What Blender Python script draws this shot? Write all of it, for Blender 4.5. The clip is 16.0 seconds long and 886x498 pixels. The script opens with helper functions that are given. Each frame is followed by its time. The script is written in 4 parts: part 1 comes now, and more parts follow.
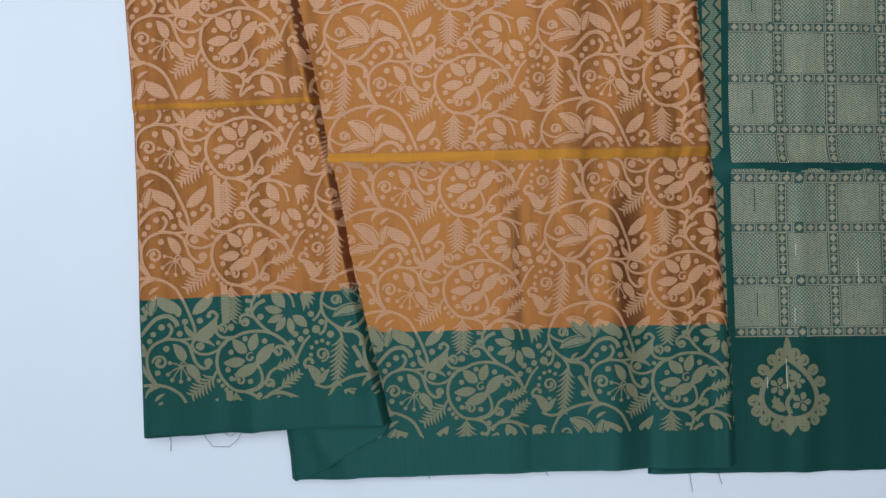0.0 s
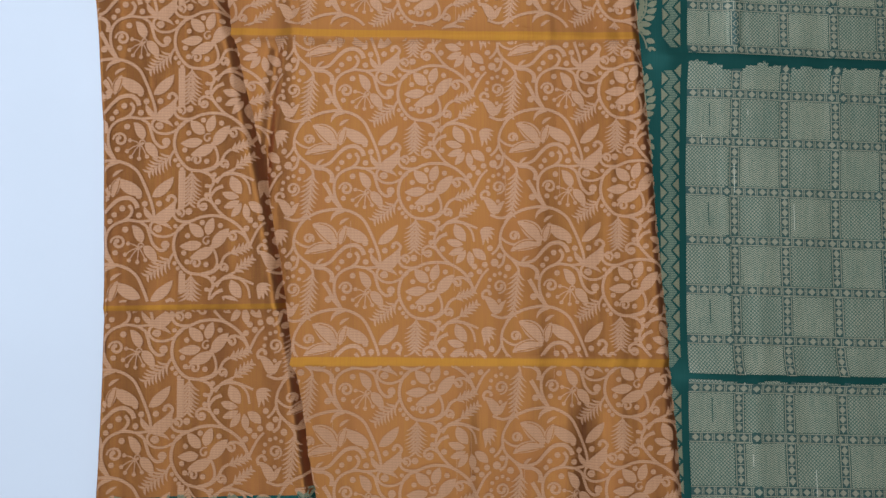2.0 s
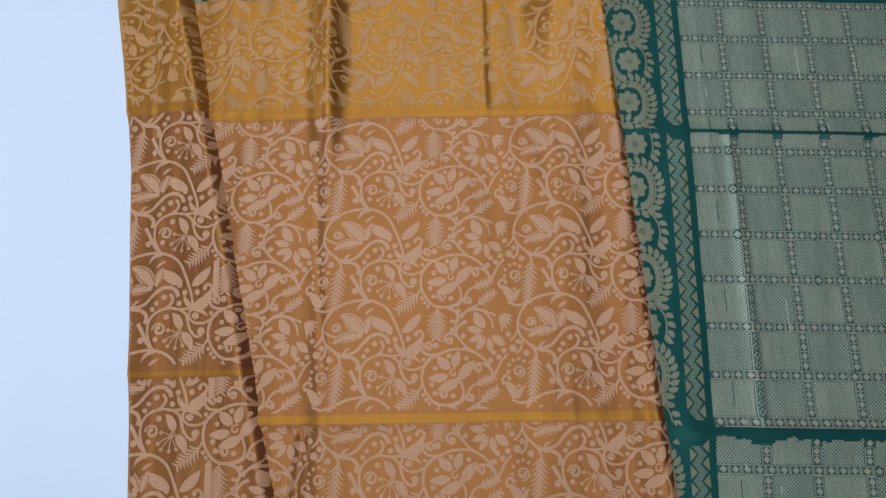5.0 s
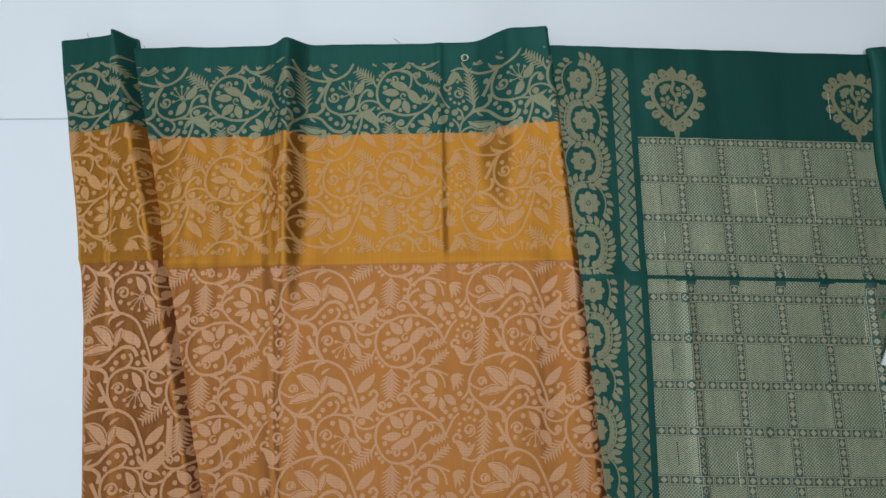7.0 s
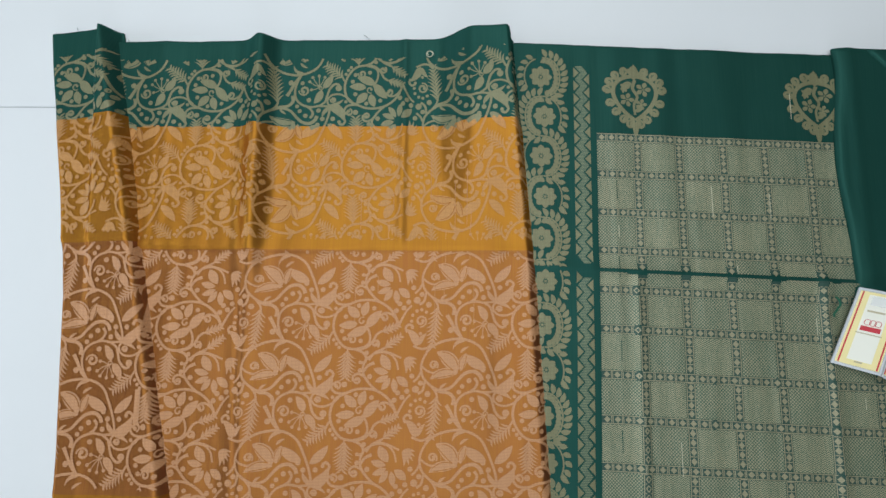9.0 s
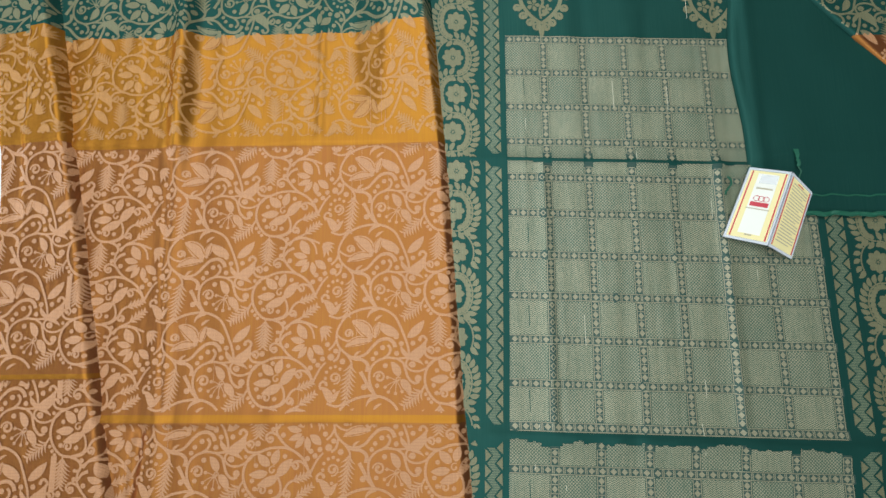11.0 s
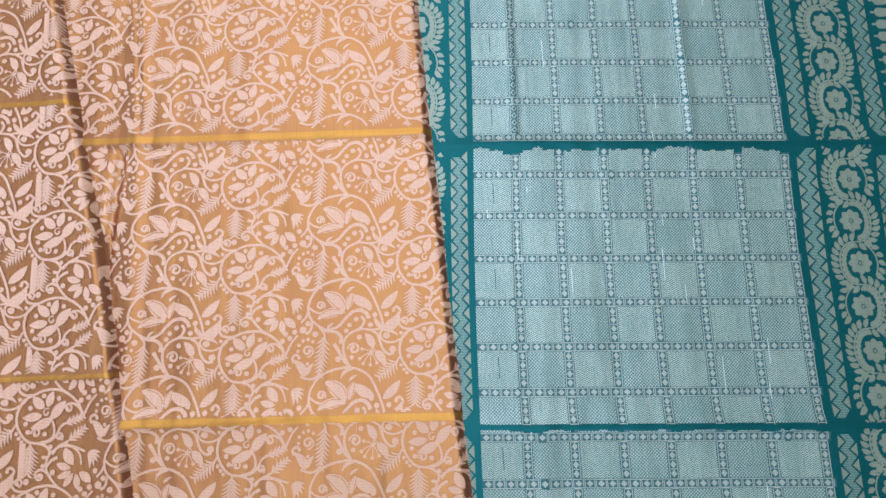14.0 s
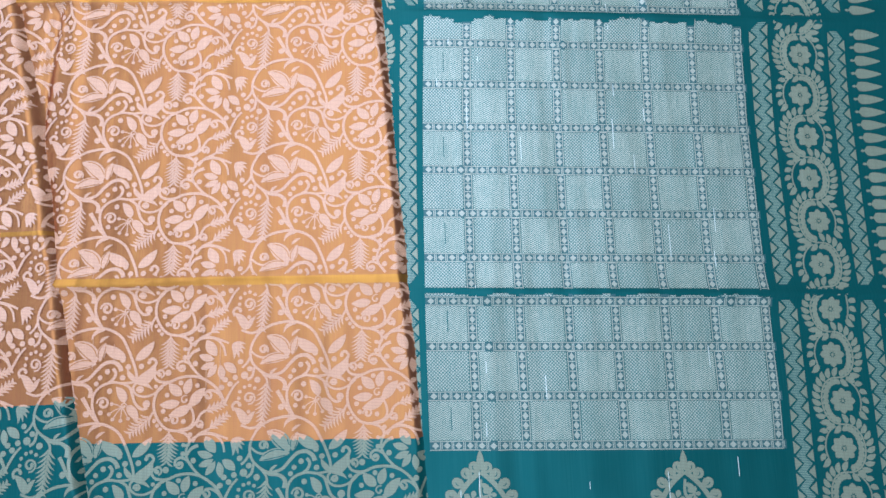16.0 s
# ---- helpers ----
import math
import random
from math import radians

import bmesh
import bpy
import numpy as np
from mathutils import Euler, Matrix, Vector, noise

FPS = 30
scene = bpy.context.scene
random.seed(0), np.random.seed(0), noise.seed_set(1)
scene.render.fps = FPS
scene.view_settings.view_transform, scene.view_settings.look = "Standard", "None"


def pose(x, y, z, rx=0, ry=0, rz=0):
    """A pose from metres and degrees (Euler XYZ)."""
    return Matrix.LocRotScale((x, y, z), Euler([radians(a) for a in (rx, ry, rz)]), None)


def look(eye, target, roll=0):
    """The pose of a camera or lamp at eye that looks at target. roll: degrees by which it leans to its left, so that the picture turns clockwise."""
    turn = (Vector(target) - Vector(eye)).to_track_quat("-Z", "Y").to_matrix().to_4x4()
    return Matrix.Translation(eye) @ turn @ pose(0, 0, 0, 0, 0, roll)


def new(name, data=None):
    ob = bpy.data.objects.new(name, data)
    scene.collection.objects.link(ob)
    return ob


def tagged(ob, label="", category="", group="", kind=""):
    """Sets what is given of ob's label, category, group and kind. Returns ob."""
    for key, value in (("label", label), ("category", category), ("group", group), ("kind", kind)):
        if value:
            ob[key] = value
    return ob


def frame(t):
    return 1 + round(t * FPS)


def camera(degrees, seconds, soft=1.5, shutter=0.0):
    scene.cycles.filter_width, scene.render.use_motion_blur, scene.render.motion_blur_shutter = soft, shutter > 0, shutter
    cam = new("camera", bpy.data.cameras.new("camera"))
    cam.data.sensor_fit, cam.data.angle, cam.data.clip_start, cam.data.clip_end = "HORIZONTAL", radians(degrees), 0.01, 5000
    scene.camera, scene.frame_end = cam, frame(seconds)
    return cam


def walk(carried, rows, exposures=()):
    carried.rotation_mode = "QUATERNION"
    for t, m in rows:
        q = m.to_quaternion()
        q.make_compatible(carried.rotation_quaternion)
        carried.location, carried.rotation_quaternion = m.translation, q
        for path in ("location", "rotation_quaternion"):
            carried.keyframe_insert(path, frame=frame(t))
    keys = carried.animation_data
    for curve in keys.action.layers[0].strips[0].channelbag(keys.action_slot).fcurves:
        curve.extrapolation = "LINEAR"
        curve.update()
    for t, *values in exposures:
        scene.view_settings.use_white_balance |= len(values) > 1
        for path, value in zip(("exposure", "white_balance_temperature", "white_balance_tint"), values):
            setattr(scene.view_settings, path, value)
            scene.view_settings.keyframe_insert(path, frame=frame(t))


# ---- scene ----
cam = camera(83.0, 16.0)
EXPOSURES = [(0.0, 0.05, 6000, 10), (5.0, -0.13, 5600, 11), (7.5, -0.2, 6500, 6), (10.5, 0.2, 6600, 6), (11.5, 0.4, 6250, 6), (12.5, 0.66, 5100, 10), (14.0, 1.0, 4750, 11), (16.0, 1.13, 4620, 13)]
PATH = [
    (0, (-0.033, 0.013, 0.453), (0.037, -0.031, -1.546), 119.7),
    (0.5, (-0.029, 0.05, 0.463), (0.033, 0.024, -1.536), 111.0),
    (1, (-0.027, 0.08, 0.466), (0.052, 0.107, -1.533), 69.8),
    (1.5, (-0.012, 0.118, 0.462), (0.064, 0.18, -1.536), 49.7),
    (2, (0.008, 0.167, 0.465), (0.069, 0.249, -1.533), 36.2),
    (2.5, (0.029, 0.217, 0.477), (0.069, 0.334, -1.519), 18.9),
    (3, (0.04, 0.246, 0.486), (0.063, 0.44, -1.505), 6.9),
    (3.5, (0.024, 0.293, 0.496), (0.025, 0.507, -1.493), -0.0),
    (4, (-0.001, 0.355, 0.495), (0.015, 0.607, -1.489), 2.2),
    (4.5, (-0.001, 0.404, 0.492), (0.015, 0.712, -1.484), 1.5),
    (5, (-0.002, 0.461, 0.495), (0.022, 0.797, -1.477), 3.0),
    (5.2, (-0.006, 0.479, 0.498), (0.028, 0.824, -1.472), 4.6),
    (7.3, (0.048, 0.628, 0.529), (0.094, 0.9, -1.452), 8.7),
    (7.5, (0.053, 0.627, 0.535), (0.086, 0.895, -1.447), 6.5),
    (8, (0.06, 0.627, 0.537), (0.071, 0.896, -1.445), 2.7),
    (8.2, (0.062, 0.624, 0.537), (0.062, 0.887, -1.446), 0.7),
    (10.3, (0.18, 0.53, 0.544), (0.141, 0.856, -1.429), -6.8),
    (10.5, (0.182, 0.507, 0.545), (0.152, 0.834, -1.428), -5.4),
    (11, (0.196, 0.474, 0.549), (0.17, 0.793, -1.425), -5.3),
    (11.5, (0.192, 0.436, 0.552), (0.173, 0.756, -1.422), -5.0),
    (12, (0.188, 0.384, 0.551), (0.196, 0.703, -1.423), -0.7),
    (12.5, (0.195, 0.327, 0.547), (0.213, 0.633, -1.43), 1.1),
    (13, (0.214, 0.265, 0.54), (0.237, 0.558, -1.438), 2.1),
    (13.5, (0.224, 0.214, 0.536), (0.247, 0.499, -1.444), 1.9),
    (14, (0.213, 0.178, 0.537), (0.231, 0.455, -1.444), 1.3),
    (14.5, (0.209, 0.141, 0.532), (0.23, 0.42, -1.448), 2.3),
    (15, (0.231, 0.124, 0.532), (0.27, 0.398, -1.448), 6.3),
    (15.5, (0.255, 0.101, 0.527), (0.304, 0.34, -1.458), 10.0),
    (16, (0.252, 0.051, 0.515), (0.314, 0.277, -1.471), 13.4),
]
walk(cam, [(t, look(eye, target, roll)) for t, eye, target, roll in PATH], EXPOSURES)

# ---- world and light ----
world = bpy.data.worlds.new("world")
scene.world = world
world.use_nodes = True
wn = world.node_tree
sky = wn.nodes.new("ShaderNodeTexSky")
sky.sky_type, sky.sun_disc = "NISHITA", False
sky.sun_elevation, sky.sun_rotation = radians(50), radians(200)
wn.links.new(sky.outputs[0], wn.nodes["Background"].inputs[0])
wn.nodes["Background"].inputs[1].default_value = 0.1


def area_lamp(name, m, sx, sy, watts, colour):
    lamp = bpy.data.lights.new(name, "AREA")
    lamp.shape, lamp.size, lamp.size_y, lamp.energy, lamp.color = "RECTANGLE", sx, sy, watts, colour
    ob = new(name, lamp)
    ob.matrix_world = m
    return ob


area_lamp("panel_light_glow", look((-0.2, 1.05, 1.84), (-0.2, 1.05, 0)), 2.1, 2.2, 40, (0.90, 0.95, 1.0))
# added lamp from the left; the west opening it stands in is unseen
area_lamp("west_fill_light", look((-2.16, 0.6, 0.75), (0, 0.5, 0.2)), 1.5, 1.2, 18, (0.80, 0.90, 1.0))
# added fill to brighten the near side; no south window is known
area_lamp("south_fill_light", look((0.25, -1.96, 0.85), (0.25, 0.3, 0.0)), 1.6, 1.2, 17, (0.86, 0.93, 1.0))


# ---- materials ----
def material(name):
    m = bpy.data.materials.new(name)
    m.use_nodes = True
    return m, m.node_tree, m.node_tree.nodes["Principled BSDF"]


def node(nt, kind, **values):
    n = nt.nodes.new(kind)
    for key, value in values.items():
        n.inputs[key.replace("_", " ")].default_value = value
    return n


def coords(nt, sx, sy, sz):
    tc = nt.nodes.new("ShaderNodeTexCoord")
    mp = nt.nodes.new("ShaderNodeMapping")
    mp.inputs["Scale"].default_value = (sx, sy, sz)
    nt.links.new(tc.outputs["Object"], mp.inputs["Vector"])
    return mp.outputs["Vector"]


def mixed(nt, fac, a, b):
    """A colour between a and b, each a socket or an RGB tuple."""
    mx = nt.nodes.new("ShaderNodeMix")
    mx.data_type = "RGBA"
    for slot, value in ((6, a), (7, b)):
        if isinstance(value, tuple):
            mx.inputs[slot].default_value = (*value, 1)
        else:
            nt.links.new(value, mx.inputs[slot])
    if isinstance(fac, float):
        mx.inputs[0].default_value = fac
    else:
        nt.links.new(fac, mx.inputs[0])
    return mx.outputs[2]


def ramp(nt, socket, lo, hi):
    mr = nt.nodes.new("ShaderNodeMapRange")
    mr.inputs["From Min"].default_value, mr.inputs["From Max"].default_value = lo, hi
    nt.links.new(socket, mr.inputs["Value"])
    return mr.outputs[0]


def silk(name, base, dark, rough, metallic, spec, thread=2600.0, streak=0.5):
    """Woven silk: yarn streaks along the length, blotches, and a fine thread relief."""
    m, nt, bsdf = material(name)
    yarn = node(nt, "ShaderNodeTexNoise", Scale=1.0, Detail=2.0)
    nt.links.new(coords(nt, 900, 14, 1), yarn.inputs["Vector"])
    blot = node(nt, "ShaderNodeTexNoise", Scale=1.0, Detail=3.0)
    nt.links.new(coords(nt, 16, 16, 16), blot.inputs["Vector"])
    weft = node(nt, "ShaderNodeTexNoise", Scale=1.0, Detail=1.0)
    nt.links.new(coords(nt, 60, thread * 0.6, 1), weft.inputs["Vector"])
    c = mixed(nt, ramp(nt, yarn.outputs[0], 0.35, 0.75), base, dark)
    c2 = mixed(nt, ramp(nt, blot.outputs[0], 0.35, 0.8), c, dark)
    c3 = mixed(nt, streak, c, c2)
    tc = nt.nodes.new("ShaderNodeTexCoord")
    sep = nt.nodes.new("ShaderNodeSeparateXYZ")
    nt.links.new(tc.outputs["Object"], sep.inputs[0])
    rib = nt.nodes.new("ShaderNodeMath")
    rib.operation = "PINGPONG"
    rib.inputs[1].default_value = 0.0007
    nt.links.new(sep.outputs[1], rib.inputs[0])
    c3 = mixed(nt, ramp(nt, rib.outputs[0], 0.0004, 0.0), c3, tuple(0.62 * v for v in dark))
    nt.links.new(c3, bsdf.inputs["Base Color"])
    bsdf.inputs["Roughness"].default_value = rough
    bsdf.inputs["Metallic"].default_value = metallic
    bsdf.inputs["Specular IOR Level"].default_value = spec
    bump = node(nt, "ShaderNodeBump", Strength=0.35, Distance=0.0003)
    nt.links.new(weft.outputs[0], bump.inputs["Height"])
    nt.links.new(bump.outputs[0], bsdf.inputs["Normal"])
    return m


def shot_silk(name, sheen, sheen_dull, under, share):
    """Shot silk: bright weft whose gloss spreads along the length but not across it, over a dark warp."""
    m, nt, bsdf = material(name)
    nt.nodes.remove(bsdf)
    yarn = node(nt, "ShaderNodeTexNoise", Scale=1.0, Detail=2.0)
    nt.links.new(coords(nt, 900, 14, 1), yarn.inputs["Vector"])
    blot = node(nt, "ShaderNodeTexNoise", Scale=1.0, Detail=3.0)
    nt.links.new(coords(nt, 16, 16, 16), blot.inputs["Vector"])
    weft = node(nt, "ShaderNodeTexNoise", Scale=1.0, Detail=1.0)
    nt.links.new(coords(nt, 60, 1560, 1), weft.inputs["Vector"])
    c = mixed(nt, ramp(nt, yarn.outputs[0], 0.35, 0.75), sheen, sheen_dull)
    c = mixed(nt, ramp(nt, blot.outputs[0], 0.45, 0.85), c, sheen_dull)
    bump = node(nt, "ShaderNodeBump", Strength=0.35, Distance=0.0003)
    nt.links.new(weft.outputs[0], bump.inputs["Height"])
    gloss = nt.nodes.new("ShaderNodeBsdfAnisotropic")
    gloss.inputs["Roughness"].default_value, gloss.inputs["Anisotropy"].default_value = 0.58, 0.48
    across_yarn = node(nt, "ShaderNodeCombineXYZ", X=1.0)
    nt.links.new(across_yarn.outputs[0], gloss.inputs["Tangent"])
    nt.links.new(c, gloss.inputs["Color"])
    matt = node(nt, "ShaderNodeBsdfDiffuse", Roughness=0.3)
    matt.inputs["Color"].default_value = (*under, 1)
    for n in (gloss, matt):
        nt.links.new(bump.outputs[0], n.inputs["Normal"])
    mix = nt.nodes.new("ShaderNodeMixShader")
    mix.inputs[0].default_value = share
    nt.links.new(matt.outputs[0], mix.inputs[1])
    nt.links.new(gloss.outputs[0], mix.inputs[2])
    nt.links.new(mix.outputs[0], nt.nodes["Material Output"].inputs[0])
    return m


def zari_weave(name, light, dark, style):
    """Metallic brocade filling: fine chevron, lattice or hatch lines woven in dark silk."""
    m, nt, bsdf = material(name)
    tc = nt.nodes.new("ShaderNodeTexCoord")
    sep = nt.nodes.new("ShaderNodeSeparateXYZ")
    nt.links.new(tc.outputs["Object"], sep.inputs[0])

    def calc(op, a, b=None):
        n = nt.nodes.new("ShaderNodeMath")
        n.operation = op
        for k, v in enumerate((a, b)):
            if v is None:
                continue
            if isinstance(v, float):
                n.inputs[k].default_value = v
            else:
                nt.links.new(v, n.inputs[k])
        return n.outputs[0]

    x, y = sep.outputs[0], sep.outputs[1]
    if style == "chevron":
        fold = calc("PINGPONG", x, 0.0021)
        line = calc("PINGPONG", calc("ADD", y, calc("MULTIPLY", fold, 0.9)), 0.0011)
        mask = calc("LESS_THAN", line, 0.0005)
    elif style == "lattice":
        a = calc("PINGPONG", calc("ADD", x, y), 0.0017)
        b = calc("PINGPONG", calc("SUBTRACT", x, y), 0.0017)
        mask = calc("LESS_THAN", calc("MINIMUM", a, b), 0.0005)
    else:
        mask = calc("LESS_THAN", calc("PINGPONG", y, 0.0008), 0.0004)
    fine = node(nt, "ShaderNodeTexNoise", Scale=1.0, Detail=2.0)
    nt.links.new(coords(nt, 700, 40, 1), fine.inputs["Vector"])
    blot = node(nt, "ShaderNodeTexNoise", Scale=1.0, Detail=3.0)
    nt.links.new(coords(nt, 22, 22, 22), blot.inputs["Vector"])
    half = tuple(0.5 * (p + q) for p, q in zip(light, dark))
    c = mixed(nt, ramp(nt, fine.outputs[0], 0.45, 0.85), light, half)
    c = mixed(nt, calc("MULTIPLY", ramp(nt, blot.outputs[0], 0.4, 0.8), 0.45), c, half)
    c = mixed(nt, calc("MULTIPLY", mask, 0.92), c, dark)
    nt.links.new(c, bsdf.inputs["Base Color"])
    bsdf.inputs["Roughness"].default_value = 0.46
    bsdf.inputs["Metallic"].default_value = 0.2
    bump = node(nt, "ShaderNodeBump", Strength=0.4, Distance=0.0003)
    nt.links.new(calc("SUBTRACT", fine.outputs[0], mask), bump.inputs["Height"])
    nt.links.new(bump.outputs[0], bsdf.inputs["Normal"])
    return m


def plain(name, colour, rough, metallic=0.0, vary=0.06, scale=30.0, bump_mm=0.0):
    m, nt, bsdf = material(name)
    n = node(nt, "ShaderNodeTexNoise", Scale=scale, Detail=4.0)
    tc = nt.nodes.new("ShaderNodeTexCoord")
    nt.links.new(tc.outputs["Object"], n.inputs["Vector"])
    c = mixed(nt, ramp(nt, n.outputs[0], 0.3, 0.7), colour, tuple(v * (1 - vary) for v in colour))
    nt.links.new(c, bsdf.inputs["Base Color"])
    bsdf.inputs["Roughness"].default_value, bsdf.inputs["Metallic"].default_value = rough, metallic
    if bump_mm:
        b = node(nt, "ShaderNodeBump", Strength=0.3, Distance=bump_mm / 1000)
        nt.links.new(n.outputs[0], b.inputs["Height"])
        nt.links.new(b.outputs[0], bsdf.inputs["Normal"])
    return m


ORANGE = shot_silk("orange_silk", (0.87, 0.405, 0.092), (0.78, 0.33, 0.095), (0.085, 0.027, 0.017), 0.385)
# ORANGE made yellower and brighter: sheen of tilted silk put into the colour
MUSTARD = shot_silk("mustard_sheen_tint", (0.88, 0.435, 0.055), (0.80, 0.36, 0.06), (0.14, 0.052, 0.012), 0.45)
GREEN = shot_silk("green_silk", (0.042, 0.125, 0.104), (0.026, 0.095, 0.085), (0.015, 0.068, 0.055), 0.38)
COPPER = silk("copper_zari", (0.575, 0.29, 0.140), (0.48, 0.235, 0.108), 0.50, 0.15, 0.4)
# COPPER yellowed so the low contrast under sheen sits in its colour
COPPER_SHEEN_TINT = silk("copper_sheen_tint", (0.55, 0.268, 0.080), (0.46, 0.22, 0.065), 0.50, 0.15, 0.4)
GOLD = silk("gold_zari", (0.245, 0.24, 0.135), (0.18, 0.18, 0.10), 0.46, 0.25, 0.4)
BAND_ZARI = silk("check_zari", (0.37, 0.345, 0.225), (0.30, 0.28, 0.18), 0.46, 0.2, 0.4)
CHEVRON = zari_weave("chevron_zari", (0.385, 0.35, 0.225), (0.02, 0.09, 0.06), "chevron")
LATTICE = zari_weave("lattice_zari", (0.35, 0.32, 0.21), (0.02, 0.09, 0.06), "lattice")
DULL = zari_weave("dull_zari", (0.042, 0.088, 0.064), (0.010, 0.055, 0.046), "hatch")
HATCH = zari_weave("hatch_zari", (0.22, 0.25, 0.14), (0.01, 0.06, 0.05), "hatch")
WHITE_TOP = plain("white_laminate", (0.70, 0.72, 0.75), 0.45, vary=0.03, scale=6.0)
EDGE = plain("grey_edging", (0.35, 0.36, 0.38), 0.6)
WALL = plain("painted_wall", (0.20, 0.19, 0.18), 0.85, vary=0.05, scale=3.0, bump_mm=1.0)
CEIL = plain("ceiling_paint", (0.72, 0.72, 0.70), 0.9, vary=0.04, scale=3.0)
FLOOR = plain("grey_floor", (0.30, 0.29, 0.27), 0.5, vary=0.2, scale=4.0)
STEEL = plain("grey_steel", (0.4, 0.4, 0.4), 0.4, 0.8)
THREAD = plain("green_thread", (0.006, 0.10, 0.055), 0.6)
THREAD_GREY = plain("grey_thread", (0.20, 0.23, 0.24), 0.7)
THREAD_PALE = plain("pale_thread", (0.62, 0.60, 0.45), 0.6)
CARD = plain("cream_card", (0.87, 0.76, 0.38), 0.5, vary=0.05)
CARD_WHITE = plain("white_print", (0.85, 0.84, 0.76), 0.5, vary=0.03)
RED = plain("red_print", (0.55, 0.03, 0.05), 0.5)
INK = plain("grey_ink", (0.50, 0.44, 0.30), 0.6)
PLASTIC, _nt, _b = material("clear_plastic")
_b.inputs["Base Color"].default_value = (0.85, 0.88, 0.93, 1)
_b.inputs["Roughness"].default_value = 0.18
_b.inputs["Alpha"].default_value = 0.45


# ---- mesh helpers ----
def part(name, data, materials, parent=None, label=""):
    """Links vertices, faces and a material index per face as one mesh object."""
    verts, faces, index = data
    me = bpy.data.meshes.new(name)
    me.from_pydata([tuple(v) for v in verts], [], faces)
    for m in materials:
        me.materials.append(m)
    if index is not None:
        me.polygons.foreach_set("material_index", index)
    me.update()
    ob = new(name, me)
    ob.parent = parent
    if label:
        ob["label"] = label
    return ob


def smooth(ob):
    ob.data.polygons.foreach_set("use_smooth", [True] * len(ob.data.polygons))
    return ob


def thing(name, label, category, at=(0, 0, 0), kind=""):
    ob = new(name)
    ob.location = at
    ob.empty_display_size = 0.05
    return tagged(ob, label, category, kind=kind)


def box(x0, x1, y0, y1, z0, z1, bevel=0.0):
    bm = bmesh.new()
    bmesh.ops.create_cube(bm, size=1, matrix=Matrix.Translation(((x0 + x1) / 2, (y0 + y1) / 2, (z0 + z1) / 2)) @ Matrix.Diagonal((x1 - x0, y1 - y0, z1 - z0, 1)))
    if bevel:
        bmesh.ops.bevel(bm, geom=bm.edges[:], offset=bevel, segments=2, affect="EDGES")
    bm.verts.index_update()
    data = [v.co.copy() for v in bm.verts], [[v.index for v in f.verts] for f in bm.faces], None
    bm.free()
    return data


def joined(*datas):
    verts, faces = [], []
    for v, f, _ in datas:
        n = len(verts)
        verts += list(v)
        faces += [[i + n for i in q] for q in f]
    return verts, faces, None


def tube(points, r, sides=6):
    """A round thread along points."""
    pts = [Vector(p) for p in points]
    verts, faces = [], []
    for i, p in enumerate(pts):
        d = (pts[min(i + 1, len(pts) - 1)] - pts[max(i - 1, 0)]).normalized()
        a = d.cross(Vector((0.3, 0.2, 1))).normalized()
        b = d.cross(a)
        for k in range(sides):
            w = 2 * math.pi * k / sides
            verts.append(p + r * (math.cos(w) * a + math.sin(w) * b))
    for i in range(len(pts) - 1):
        for k in range(sides):
            k2 = (k + 1) % sides
            faces.append([i * sides + k, i * sides + k2, (i + 1) * sides + k2, (i + 1) * sides + k])
    return verts, faces, None


# ---- room ----
room = (("floor", box(-2.2, 2.4, -2.0, 3.0, -0.80, -0.75), FLOOR), ("ceiling", box(-2.2, 2.4, -2.0, 3.0, 1.9, 1.95), CEIL),
        # the south wall's opening is made up to let the fill in
        ("wall_north", box(-2.2, 2.4, 3.0, 3.1, -0.8, 1.95), WALL), ("wall_south", joined(box(-2.2, -0.6, -2.1, -2.0, -0.8, 1.95), box(1.1, 2.4, -2.1, -2.0, -0.8, 1.95),
                              box(-0.6, 1.1, -2.1, -2.0, -0.8, 0.2), box(-0.6, 1.1, -2.1, -2.0, 1.5, 1.95)), WALL),
        ("wall_east", box(2.4, 2.5, -2.1, 3.1, -0.8, 1.95), WALL),
        # the west wall's opening is made up for the added lamp
        ("wall_west", joined(box(-2.3, -2.2, -2.1, -0.2, -0.8, 1.95), box(-2.3, -2.2, 1.4, 3.1, -0.8, 1.95),
                             box(-2.3, -2.2, -0.2, 1.4, -0.8, 0.1), box(-2.3, -2.2, -0.2, 1.4, 1.4, 1.95)), WALL))
for name, data, m in room:
    tagged(part(name, data, [m]), "plain " + name.split("_")[0] + " of the room round the table", name.split("_")[0], kind="structure")

lamp_body = thing("ceiling_light", "square white ceiling panel light above the table", "ceiling light", (-0.2, 1.05, 1.9))
for a in ((-1.11, -1.07, -1.16, 1.16), (1.07, 1.11, -1.16, 1.16), (-1.07, 1.07, -1.16, -1.12), (-1.07, 1.07, 1.12, 1.16)):
    part("frame", box(*a, -0.05, -0.002), [CARD_WHITE], lamp_body)

# ---- table ----
table = thing("display_table", "white laminate table with a fine joint across its top", "table")
part("tabletop", box(-1.1, 1.1, -0.75, 0.8440, -0.025, 0.0, 0.0006), [WHITE_TOP], table)
part("tabletop", box(-1.1, 1.1, 0.8448, 1.7, -0.025, 0.0, 0.0006), [WHITE_TOP], table)
part("joint_filler", box(-1.1, 1.1, 0.8437, 0.8451, -0.024, -0.0012), [EDGE], table, "dark filler in the joint")
